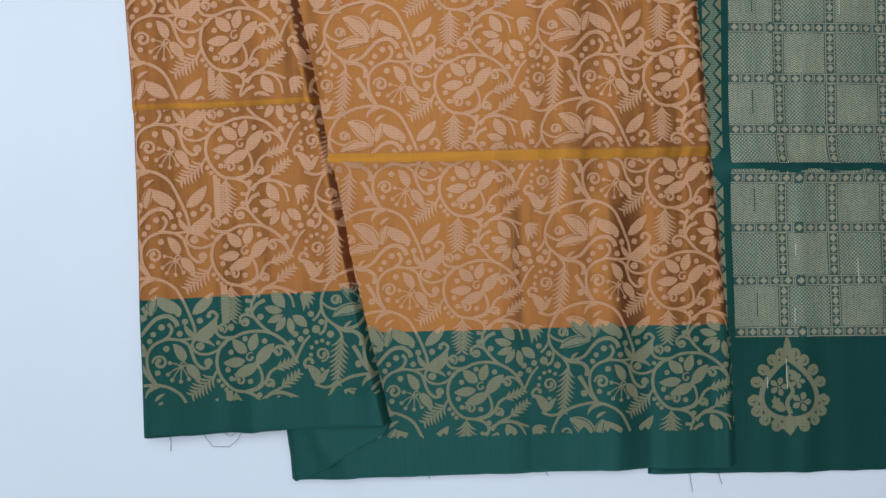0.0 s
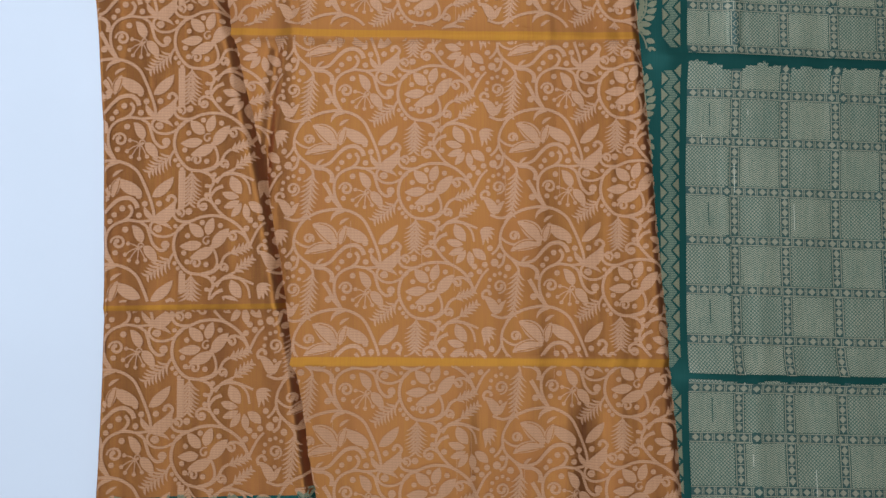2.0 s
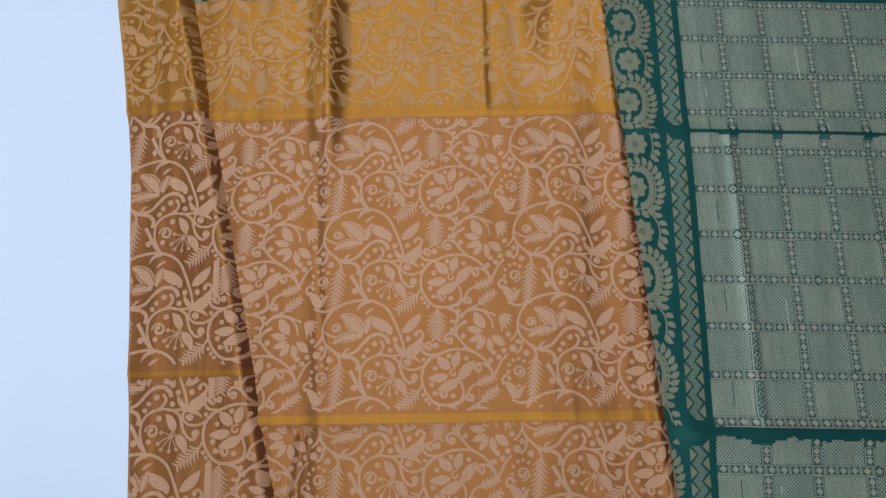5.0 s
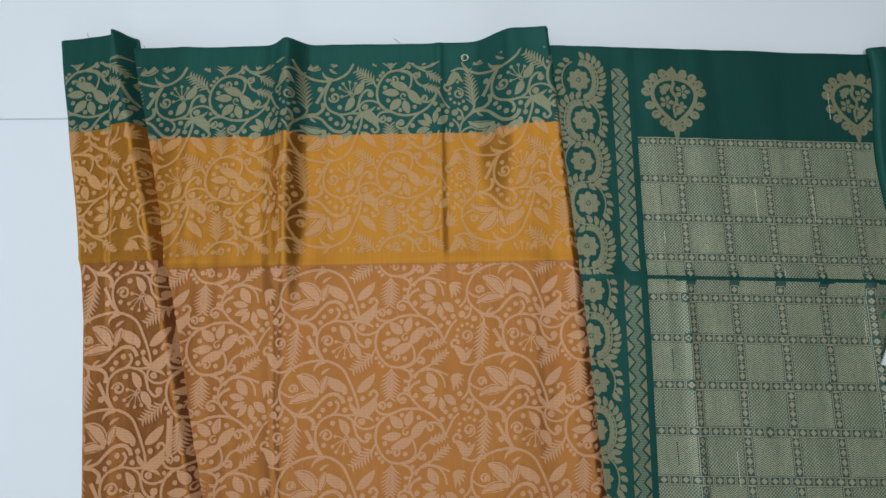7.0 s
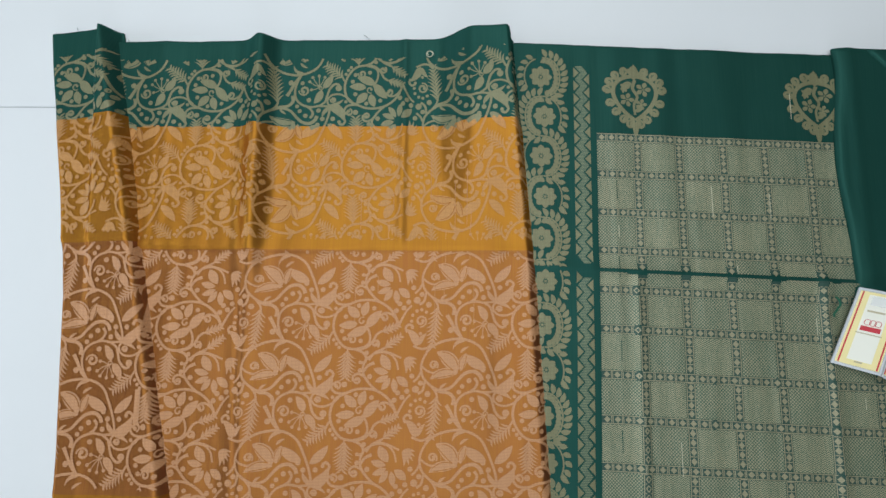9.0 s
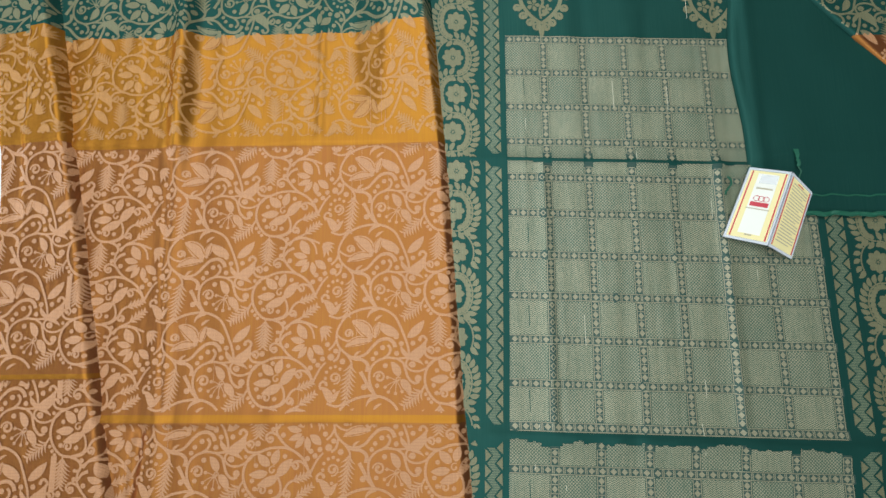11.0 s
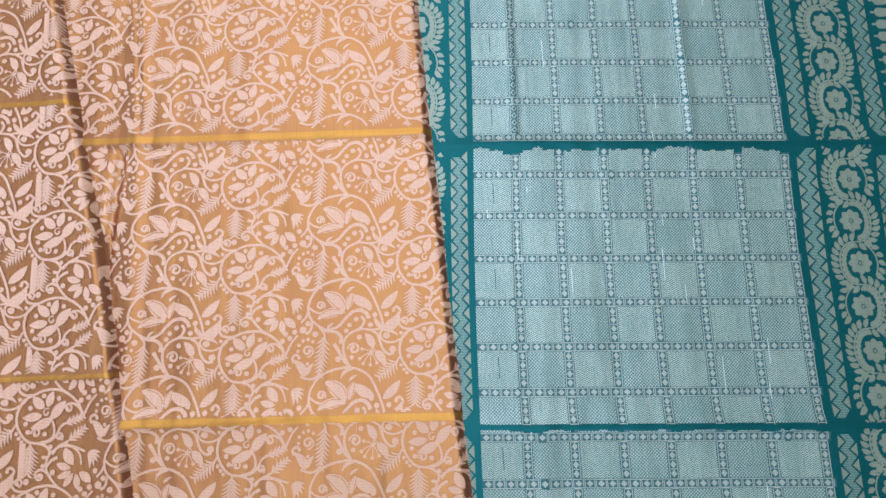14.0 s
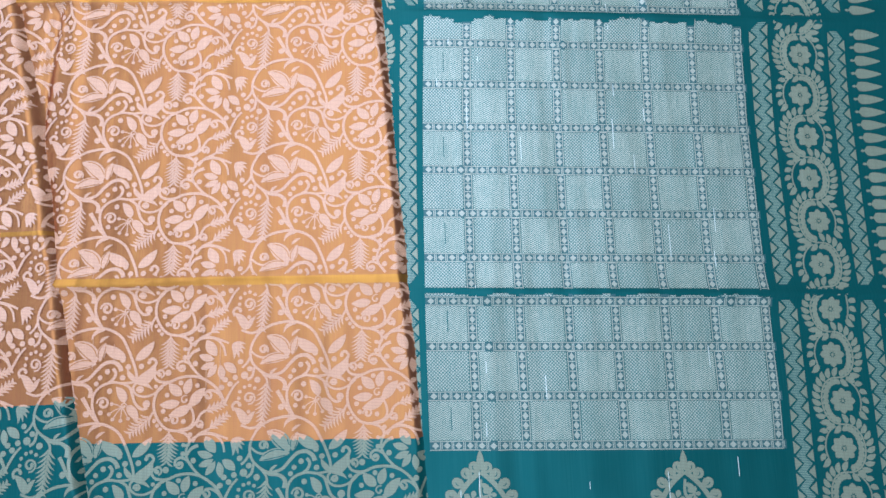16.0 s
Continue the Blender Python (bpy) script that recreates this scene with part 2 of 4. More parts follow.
for x in (-1.0, 1.0):
    for y in (-0.65, 1.6):
        part("leg", box(x - 0.025, x + 0.025, y - 0.025, y + 0.025, -0.75, -0.025, 0.003), [STEEL], table)


# ---- cloth shapes ----
def table_of(*pairs):
    """A piecewise straight edge: x for each y."""
    rows = sorted(pairs)
    ys, xs = [p[0] for p in rows], [p[1] for p in rows]

    def edge(y):
        if y <= ys[0]:
            return xs[0]
        for k in range(1, len(ys)):
            if y <= ys[k]:
                return xs[k - 1] + (xs[k] - xs[k - 1]) * (y - ys[k - 1]) / (ys[k] - ys[k - 1])
        return xs[-1]

    return edge


def bump1(d, w):
    return math.exp(-(d / w) ** 2)


def step(a, b, v):
    u = min(1.0, max(0.0, (v - a) / (b - a)))
    return u * u * (3 - 2 * u)


def ridge(d, up, down, wave=0.0):
    """A pressed fold line: gentle on its upper side, steeper below."""
    return math.exp(-abs(d) / (up if d > 0 else down))


def streaks(x, y):
    """Faint lengthwise press marks."""
    return 0.0010 * noise.noise(Vector((x / 0.022, y / 0.35, 4.2))) + 0.0003 * noise.noise(Vector((x / 0.007, y / 0.12, 6.1)))


def wavy(x, y, seed, size, amount):
    return amount * noise.noise(Vector((x / size, y / size, seed)))


MAIN_L = table_of((-0.21, -0.160), (-0.145, -0.162), (-0.11, -0.13), (0.1, -0.15), (0.4, -0.21), (0.7, -0.27), (0.96, -0.31))
MAIN_R = table_of((-0.215, 0.247), (-0.076, 0.245), (-0.03, 0.241), (0.08, 0.233), (0.28, 0.221), (0.38, 0.212), (0.45, 0.209), (0.58, 0.201), (0.67, 0.196), (0.84, 0.180), (0.96, 0.170))
FOLD_L = table_of((-0.155, -0.285), (0.13, -0.278), (0.3, -0.283), (0.43, -0.293), (0.63, -0.307), (0.673, -0.313), (0.826, -0.338), (0.945, -0.356))
FOLD_R = table_of((-0.155, -0.065), (-0.121, -0.071), (-0.054, -0.085), (0.002, -0.0949), (0.083, -0.103), (0.138, -0.1127), (0.227, -0.128), (0.3, -0.143), (0.405, -0.166), (0.461, -0.177), (0.631, -0.212), (0.714, -0.231), (0.856, -0.261), (0.945, -0.281))
PALLU_L = table_of((-0.23, 0.2485), (0.036, 0.2478), (0.17, 0.2495), (0.265, 0.252), (0.36, 0.256), (0.45, 0.259), (0.57, 0.262), (0.7, 0.263), (0.81, 0.2645), (0.93, 0.265))
PALLU_R = table_of((-0.23, 0.604), (-0.05, 0.606), (0.1, 0.604), (0.25, 0.603), (0.36, 0.606), (0.5, 0.604), (0.93, 0.599))


class Sheet:
    """One layer of cloth: flat place (x, v) on the pattern to a place in the room."""

    def __init__(self, left, right, v0, v1, base, skew, height, roll):
        self.left, self.right, self.v0, self.v1 = left, right, v0, v1
        self.base, self.skew, self.height, self.roll = base, skew, height, roll

    def place(self, x, v, lift=0.0):
        y = v + self.skew(x, v)
        z = self.base + self.height(x, y)
        d = self.right(v) - x
        if self.roll:
            r = self.roll(v)
            if d < r:
                q = (r - max(d, 0.0)) / r
                z -= (z - 0.003) * q * q * (3 - 2 * q) * min(1.0, 0.4 + q)
        d = x - self.left(v)
        if d < 0.003:
            z -= (0.003 - max(d, 0)) * 0.6
        return x, y, max(z, 0.0012) + lift

    def mesh(self, lines, nx, fine=0.005):
        """Top face rows at every fine step, exact on the given colour lines, and a skirt down to the layer below."""
        vs = [self.v0]
        for line in (*lines, self.v1):
            n = max(1, round((line - vs[-1]) / fine))
            a = vs[-1]
            vs += [a + (line - a) * (k + 1) / n for k in range(n)]
        ss = [0.5 - 0.5 * math.cos(math.pi * k / nx) if self.roll else k / nx for k in range(nx + 1)]
        ss = [0.5 * s + 0.5 * k / nx for k, s in enumerate(ss)]
        verts, faces, rows = [], [], []
        for v in vs:
            a, b = self.left(v), self.right(v)
            verts += [self.place(a + (b - a) * s, v) for s in ss]
        w = nx + 1
        for j in range(len(vs) - 1):
            for i in range(nx):
                faces.append([j * w + i, j * w + i + 1, (j + 1) * w + i + 1, (j + 1) * w + i])
                rows.append(0.5 * (vs[j] + vs[j + 1]))
        rim = [*range(w), *(j * w + nx for j in range(1, len(vs))), *((len(vs) - 1) * w + i for i in range(nx - 1, -1, -1)), *(j * w for j in range(len(vs) - 2, 0, -1))]
        low = len(verts)
        for i in rim:
            x, y, z = verts[i]
            verts.append((x, y, max(0.0006, z - 0.0035)))
        for k in range(len(rim)):
            k2 = (k + 1) % len(rim)
            faces.append([rim[k], low + k, low + k2, rim[k2]])
            rows.append(verts[rim[k]][1])
        return verts, faces, rows


SLIT = table_of((0.20, -0.145), (0.24, -0.140), (0.32, -0.132), (0.376, -0.1265))
UPPER_SLIT = table_of((0.39, -0.109), (0.48, -0.1145), (0.535, -0.1185), (0.66, -0.121))


def main_height(x, y):
    z = wavy(x, y, 3.1, 0.07, 0.0016) + streaks(x, y) + wavy(x, y, 8.1, 0.02, 0.0003)
    for yc, a, down in ((0.085, 0.0065, 0.005), (0.381, 0.0045, 0.0022), (0.683, 0.0045, 0.0022)):
        z += a * ridge(y - yc - 0.002 * math.sin(x * 23), 0.011, down)
    z += 0.004 * math.exp(-max(MAIN_R(y) - x, 0.0) / 0.03)
    top = step(0.60, 0.75, y)
    z += (0.002 + 0.014 * top) * bump1(x + 0.111, 0.010 + 0.003 * top)
    z += 0.026 * step(0.66, 0.86, y) * step(0.085, 0.130, x)
    z -= 0.0045 * step(0.17, 0.25, y) * (1 - step(0.372, 0.380, y)) * bump1(x - SLIT(y) + 0.003, 0.0055)
    z -= 0.0018 * step(0.388, 0.396, y) * (1 - step(0.63, 0.67, y)) * bump1(x - UPPER_SLIT(y), 0.003)
    z += 0.002 * step(0.68, 0.70, y) * bump1(x - 0.05, 0.004)
    z += 0.0022 * (1 - step(0.02, 0.07, y)) * (bump1(x - 0.13, 0.014) - bump1(x - 0.16, 0.016) + 0.7 * bump1(x - 0.04, 0.012))
    return z


def fold_height(x, y):
    z = wavy(x, y, 5.7, 0.06, 0.0015) + streaks(x, y) + wavy(x, y, 1.7, 0.02, 0.0003)
    for yc, a in ((0.135, 0.002), (0.430, 0.002), (0.69, 0.0025)):
        z += a * ridge(y - yc, 0.010, 0.004)
    edge = FOLD_R(y) - x
    z += 0.007 * math.exp(-max(edge, 0.0) / 0.03)
    wide = max(0.012, 0.012 + 0.17 * (0.945 - y))
    z += 0.010 * step(0.55, 0.92, y) * (1 - step(wide, wide + 0.009, edge))
    z += 0.0022 * (1 - step(0.0, 0.05, y)) * (bump1(x + 0.19, 0.010) - 0.8 * bump1(x + 0.215, 0.012))
    return z


def pallu_height(x, y):
    z = wavy(x, y, 9.3, 0.08, 0.0014) + streaks(x, y) + wavy(x, y, 2.3, 0.025, 0.0003)
    for yc, a, up, down in ((0.067, 0.006, 0.010, 0.006), (0.367, 0.006, 0.006, 0.012), (0.664, 0.004, 0.010, 0.005)):
        yc -= 0.045 * (x - 0.25)
        z += a * step(MAIN_R(y) - 0.004, MAIN_R(y) + 0.03, x) * ridge(y - yc - wavy(x, 0, yc, 0.03, 0.002), up, down)
    mid = step(0.36, 0.38, y) * (1 - step(0.65, 0.67, y))
    z += 0.0022 * mid * (bump1(x - 0.303, 0.005) + bump1(x - 0.500, 0.007))
    z += 0.0015 * (1 - step(0.06, 0.08, y)) * bump1(x - 0.31, 0.012)
    return z


main = Sheet(MAIN_L, MAIN_R, -0.198, 0.923, 0.0075, lambda x, v: (-0.028 + 0.04 * (v + 0.2) / 1.1) * (x + 0.1), main_height, lambda v: 0.012)
fold = Sheet(FOLD_L, FOLD_R, -0.150, 0.934, 0.0125, lambda x, v: (0.006 + 0.10 * step(0.6, 0.9, v)) * (x + 0.28), fold_height, lambda v: 0.013 + 0.005 * step(0.0, 0.15, v))
pallu = Sheet(lambda v: 0.164, lambda v: 0.95, -0.216, 0.921, 0.0035, lambda x, v: -0.037 * (x - 0.25), pallu_height, None)

saree = thing("saree", "orange and green silk saree with woven vines, folded on table", "saree")
PALETTE = [ORANGE, GREEN, COPPER, GOLD]
panels = {}
for name, sheet, hem0, b0, b1, hem1, nx, label in (
        ("body_panel", main, -0.164, -0.068, 0.820, 0.901, 190, "orange silk body with dark green borders"),
        ("folded_panel", fold, -0.122, -0.030, 0.829, 0.905, 100, "orange silk layer folded back with a rolled edge"),
        ("pallu", pallu, -0.09, 0.07, 0.36, 0.66, 150, "dark green silk end piece with gold checks")):
    # rows with the sheen painted in: crease strips and the upper segment
    tinted_rows = {"body_panel": ((0.082, 0.090), (0.3815, 0.389), (0.6815, b1)), "folded_panel": ((0.133, 0.1375), (0.427, 0.432), (0.687, b1))}.get(name, ())
    verts, faces, rows = sheet.mesh((hem0, b0, *(e for strip in tinted_rows for e in strip), hem1) if tinted_rows else (hem0, b0, b1, hem1), nx, 0.003)
    index = [1 if name == "pallu" or v < b0 or v > b1 else 2 if any(a < v < b for a, b in tinted_rows) else 0 for v in rows]
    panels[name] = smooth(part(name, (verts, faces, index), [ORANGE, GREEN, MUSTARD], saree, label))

# ---- woven patterns ----

class Motif:
    """Flat woven figures, drawn in loom units and laid on a sheet of cloth."""

    def __init__(self):
        self.verts, self.faces, self.slits = [], [], []

    def strip(self, centre, widths, slit=False):
        """A band along centre points with a half-width at each."""
        n = len(self.verts)
        for i, p in enumerate(centre):
            a, b = centre[max(i - 1, 0)], centre[min(i + 1, len(centre) - 1)]
            dx, dy = b[0] - a[0], b[1] - a[1]
            d = math.hypot(dx, dy) or 1.0
            w = widths[i]
            self.verts += [(p[0] - dy / d * w, p[1] + dx / d * w), p, (p[0] + dy / d * w, p[1] - dx / d * w)]
        for i in range(len(centre) - 1):
            k = n + 3 * i
            (self.slits if slit else self.faces).extend([[k, k + 3, k + 4, k + 1], [k + 1, k + 4, k + 5, k + 2]])

    def petal(self, x0, y0, x1, y1, w, bend=0.0, blunt=0.75, rim=0.0):
        """A leaf or petal from its base to its tip; rim draws a dark line inside its edge."""
        def axis(q):
            o = bend * 4 * q * (1 - q)
            return x0 + dx * q - dy * o, y0 + dy * q + dx * o

        dx, dy = x1 - x0, y1 - y0
        self.strip([axis(k / 10) for k in range(11)], [w * max(0.03, math.sin(math.pi * (k / 10) ** blunt)) ** 0.72 for k in range(11)])
        if rim:
            d = math.hypot(dx, dy)
            for sd in (1, -1):
                line = []
                for k in range(9):
                    q = 0.14 + 0.72 * k / 8
                    px, py = axis(q)
                    h = sd * 0.70 * w * math.sin(math.pi * q ** blunt) ** 0.72
                    line.append((px - dy / d * h, py + dx / d * h))
                self.strip(line, [rim] * 9, True)

    def vine(self, pts, w=2.6, end=None):
        """A smooth stem through the given points."""
        out = []
        q = [pts[0], *pts, pts[-1]]
        for i in range(1, len(q) - 2):
            for k in range(6):
                t = k / 6
                out.append(tuple(0.5 * (2 * q[i][c] + (q[i + 1][c] - q[i - 1][c]) * t + (2 * q[i - 1][c] - 5 * q[i][c] + 4 * q[i + 1][c] - q[i + 2][c]) * t * t
                                        + (3 * q[i][c] - q[i - 1][c] - 3 * q[i + 1][c] + q[i + 2][c]) * t ** 3) for c in (0, 1)))
        out.append(pts[-1])
        end = w if end is None else end
        self.strip(out, [w + (end - w) * i / (len(out) - 1) for i in range(len(out))])

    def dot(self, x, y, r):
        n = len(self.verts)
        self.verts += [(x + r * math.cos(a * math.pi / 5), y + r * math.sin(a * math.pi / 5)) for a in range(10)]
        self.faces.append(list(range(n, n + 10)))

    def curl(self, x, y, r, start, turn, w=2.6):
        """A spiral that ends in a knob at (x, y)."""
        pts = []
        for k in range(15):
            s = k / 14
            a = radians(start + turn * s)
            q = r * (1 - 0.68 * s)
            pts.append((x + q * math.cos(a), y + q * math.sin(a)))
        self.strip(pts, [w * (0.7 + 0.6 * k / 14) for k in range(15)])
        self.dot(pts[-1][0], pts[-1][1], w * 1.7)

    def comb(self, x0, y0, x1, y1, length, count, lean=0.9, w=2.6):
        """A fern: a spine with drooping teeth on both sides, shorter towards its tip."""
        dx, dy = x1 - x0, y1 - y0
        d = math.hypot(dx, dy)
        ux, uy = dx / d, dy / d
        self.vine([(x0, y0), ((x0 + x1) / 2 - uy * 1.5, (y0 + y1) / 2 + ux * 1.5), (x1, y1)], 1.5, 1.2)
        for sd in (1, -1):
            for k in range(count):
                s = (k + 0.35) / count
                px, py = x0 + dx * s, y0 + dy * s
                ln = length * (0.62 + 0.38 * math.sin(math.pi * min(1, s + 0.22)))
                q = math.hypot(1.0, lean)
                self.petal(px, py, px + (ux * lean - uy * sd) * ln / q, py + (uy * lean + ux * sd) * ln / q, w, -0.12 * sd, 0.7)

    def merge(self, other, dx=0.0, dy=0.0, k=1.0, flip=1.0):
        n = len(self.verts)
        self.verts += [(dx + k * x, dy + flip * k * y) for x, y in other.verts]
        self.faces += [[i + n for i in f] for f in other.faces]
        self.slits += [[i + n for i in f] for f in other.slits]


def vine_tile():
    """One repeat of the woven vine, in loom units from the heart of its ringed flower: 378 wide and 187 high."""
    m = Motif()

    def at(x, y):
        return x - 1215, 675 - y - 0.032 * (x - 1215)

    def stem(w, end, *pts):
        m.vine([at(pts[i], pts[i + 1]) for i in range(0, len(pts), 2)], w, end)

    def leaf(x0, y0, x1, y1, w, bend=0.0, blunt=0.75, rim=0.0):
        m.petal(*at(x0, y0), *at(x1, y1), w, bend, blunt, rim)

    def dots(r, *pts):
        for i in range(0, len(pts), 2):
            m.dot(*at(pts[i], pts[i + 1]), r)

    # flower in its ring of stem
    for x0, y0, x1, y1, w in ((1209, 667, 1184, 644, 10), (1217, 665, 1227, 634, 9), (1226, 689, 1256, 653, 10.5), (1205, 681, 1166, 686, 9)):
        leaf(x0, y0, x1, y1, w, 0.04, 0.85)
    leaf(1226, 688, 1184, 707, 10, 0.05, 0.85)
    m.curl(*at(1215, 676), 9.0, 60, 290, 1.7)
    stem(2.4, 2.4, 1222, 683, 1231, 699, 1233, 717, 1224, 729, 1205, 735)
    m.curl(*at(1195, 716), 10, 190, -400, 2.2)
    stem(2.8, 2.6, 1185, 641, 1166, 652, 1156, 672, 1155, 694, 1164, 716, 1180, 732, 1202, 736, 1224, 732, 1238, 720, 1247, 704, 1258, 696)
    stem(2.6, 3.0, 1202, 736, 1218, 742, 1226, 752, 1224, 762, 1216, 764)
    dots(4.0, 1214, 763)
    # arch over the ring, with the knob that starts it
    m.curl(*at(1166, 624), 9, -80, 330, 2.6)
    stem(2.6, 2.8, 1158, 619, 1155, 630, 1164, 640, 1184, 641, 1204, 633, 1226, 630, 1248, 633, 1268, 644, 1283, 660, 1293, 683)
    stem(2.6, 2.2, 1293, 683, 1300, 668, 1309, 652, 1320, 640)
    stem(2.6, 2.4, 1291, 678, 1284, 666, 1272, 658, 1260, 659, 1254, 668)
    m.curl(*at(1262, 668), 9, 150, -330, 2.4)
    # open flower without a ring, and the bough round it
    for dx, dy, w in ((-23, -38, 12.5), (-38, -9, 9.0), (-35, 16, 8.0), (-22, 32, 8.0), (4, 37, 8.5), (30, 25, 10.5)):
        d = math.hypot(dx, dy)
        leaf(1283 + dx / d * 10, 598 + dy / d * 10, 1283 + dx * 1.05, 598 + dy * 1.05, w * 0.82, 0.04, 1.0)
    stem(2.6, 2.0, 1254, 636, 1240, 625, 1225, 607, 1220, 588, 1229, 567, 1250, 555, 1274, 556, 1289, 570, 1294, 590)
    stem(2.4, 3.6, 1221, 596, 1230, 583, 1244, 576)
    stem(2.6, 2.6, 1234, 619, 1224, 606, 1210, 600, 1200, 606, 1200, 616)
    m.curl(*at(1209, 613), 8, 160, 330, 2.6)
    for x, y in ((1310, 597), (1320, 594), (1328, 586), (1332, 577), (1333, 567)):
        leaf(1306, 568, x, y, 3.6, 0.1)
    # two feathers beyond the ring
    m.comb(*at(1256, 698), *at(1294, 683), 17, 5, 1.1, 2.6)
    m.comb(*at(1264, 732), *at(1299, 705), 18, 5, 1.1, 2.6)
    stem(2.4, 2.4, 1232, 758, 1243, 743, 1256, 736, 1266, 731)
    stem(2.4, 2.2, 1254, 737, 1276, 742, 1300, 752)
    m.curl(*at(1245, 723), 9, -60, 400, 2.4)
    # combs under the ring and beside it
    m.comb(*at(1186, 736), *at(1183, 796), 29, 8, 0.9, 2.2)
    m.comb(*at(1150, 708), *at(1108, 742), 22, 7, 0.7, 2.2)
    stem(2.4, 2.2, 1157, 696, 1150, 706, 1146, 716)
    # curled leaf and its bough
    leaf(1121, 642, 1156, 604, 11.5, -0.14, 0.62)
    stem(2.6, 3.0, 1154, 612, 1158, 602, 1151, 595, 1143, 599)
    dots(4.2, 1144, 602)
    leaf(1121, 644, 1152, 656, 3.8, 0.12)
    leaf(1119, 638, 1103, 616, 5.0, 0.1)
    stem(2.2, 2.4, 1172, 650, 1158, 662, 1142, 669, 1126, 668, 1116, 660, 1115, 649, 1122, 641)
    m.curl(*at(1128, 656), 7, 200, -330, 2.6)
    stem(2.4, 3.0, 1096, 644, 1108, 652, 1113, 666, 1119, 683, 1131, 694, 1142, 691)
    dots(7.6, 1140, 684)
    # pair of leaves on the long bough
    leaf(1099, 593, 1053, 566, 11, 0.05, 0.85)
    leaf(1117, 598, 1153, 561, 9.5, -0.05, 0.85)
    stem(2.8, 2.6, 974, 752, 986, 739, 1006, 728, 1030, 722, 1050, 721, 1072, 727, 1090, 740, 1102, 762, 1112, 786, 1119, 808, 1121, 828)
    stem(2.4, 2.6, 946, 738, 966, 744, 988, 737)
    stem(2.8, 2.4, 1050, 721, 1040, 702, 1036, 684, 1039, 664, 1052, 649, 1074, 641, 1096, 643, 1121, 640)
    stem(2.4, 3.2, 1062, 645, 1076, 635, 1081, 623, 1075, 614)
    stem(2.6, 4.2, 1050, 721, 1036, 705, 1026, 686, 1017, 671)
    leaf(1056, 725, 1030, 744, 3.8, -0.22)
    leaf(1046, 750, 1064, 737, 3.0, 0.1)
    # tulip and the boughs at its foot
    leaf(1040, 602, 997, 563, 15.5, -0.10, 0.9, 0.8)
    leaf(1047, 600, 1058, 564, 8.6, 0.06, 0.9, 0.7)
    leaf(1041, 605, 983, 619, 10.5, -0.10, 0.9, 0.8)
    m.curl(*at(990, 590), 10, -40, 420, 2.4)
    stem(2.2, 2.2, 1002, 600, 990, 606, 976, 602, 966, 594)
    stem(2.4, 4.4, 985, 633, 1002, 641, 1026, 635, 1044, 616, 1058, 604, 1075, 601, 1087, 609, 1091, 619)
    stem(2.4, 4.4, 985, 633, 1002, 644, 1020, 646, 1032, 656, 1031, 671)
    leaf(1003, 640, 1018, 627, 2.8, 0.1)
    stem(2.6, 2.4, 988, 636, 970, 619, 964, 600, 967, 580, 978, 560)
    stem(2.4, 2.4, 965, 602, 958, 616, 948, 626)
    stem(2.4, 3.0, 972, 624, 968, 642, 958, 650)
    dots(7.6, 953, 641)
    m.comb(*at(997, 652), *at(985, 736), 26, 9, 1.1, 2.3)
    stem(2.4, 2.2, 984, 632, 996, 648, 998, 662)
    # bud with stamens
    leaf(1099, 681, 1082, 650, 8.8, -0.08, 0.8)
    leaf(1103, 687, 1124, 717, 9.0, 0.06, 0.8)
    m.curl(*at(1097, 687), 6, 0, 330, 1.5)
    for x, y in ((1075, 683), (1070, 703), (1077, 713), (1092, 716), (1106, 712)):
        stem(1.2, 1.0, 1094, 690, (1094 + x) / 2, (690 + y) / 2 - 2, x, y)
        dots(3.8, x, y)
    m.curl(*at(1058, 682), 13, 180, -420, 2.6)
    # spiral with a crown of dots, curled leaf under it
    m.curl(*at(962, 685), 13, -100, 470, 2.3)
    dots(3.8, 953, 664, 963, 661, 973, 666, 944, 673, 942, 686, 944, 699, 961, 712)
    leaf(955, 738, 932, 704, 9.0, -0.12, 0.7)
    stem(2.6, 2.8, 933, 710, 930, 700, 937, 693, 945, 697)
    leaf(959, 736, 974, 711, 5.0, 0.1)
    dots(4.0, 1156, 717, 1162, 726, 1168, 733, 1158, 650)
    dots(5.0, 1207, 643, 1240, 648, 1180, 667, 1173, 698, 1179, 714, 1213, 718, 1227, 743, 1214, 593, 1050, 632, 1043, 644, 1053, 700)
    dots(5.6, 1235, 605, 1294, 637, 1287, 652, 1129, 610, 945, 614, 963, 628, 935, 645, 925, 658, 1064, 620, 1094, 632, 1093, 597, 1104, 611, 1070, 658)
    dots(6.4, 1182, 623, 978, 650, 1025, 703)
    return m


TILE = vine_tile()


def lay(name, sheet, pieces, keep, parent, materials, pick, label, lift=0.0005):
    """Lays figures, given in metres on the sheet, as one woven layer."""
    verts, faces, index = [], [], []
    for m in pieces:
        spots = [(x, v) for x, v in m.verts]
        inside = [keep(x, v) for x, v in spots]
        n = len(verts)
        used = {}
        for f, slit in [(f, 0) for f in m.faces] + [(f, 2) for f in m.slits]:
            if not all(inside[i] for i in f):
                continue
            out = []
            for i in f:
                if i not in used:
                    used[i] = len(verts)
                    verts.append(sheet.place(*spots[i], lift + 0.0001 * slit))
                out.append(used[i])
            faces.append(out)
            index.append(pick(spots[f[0]][1]) + slit)
    ob = part(name, (verts, faces, index), materials, parent, label)
    smooth(ob)
    return tagged(ob, kind="stuff")


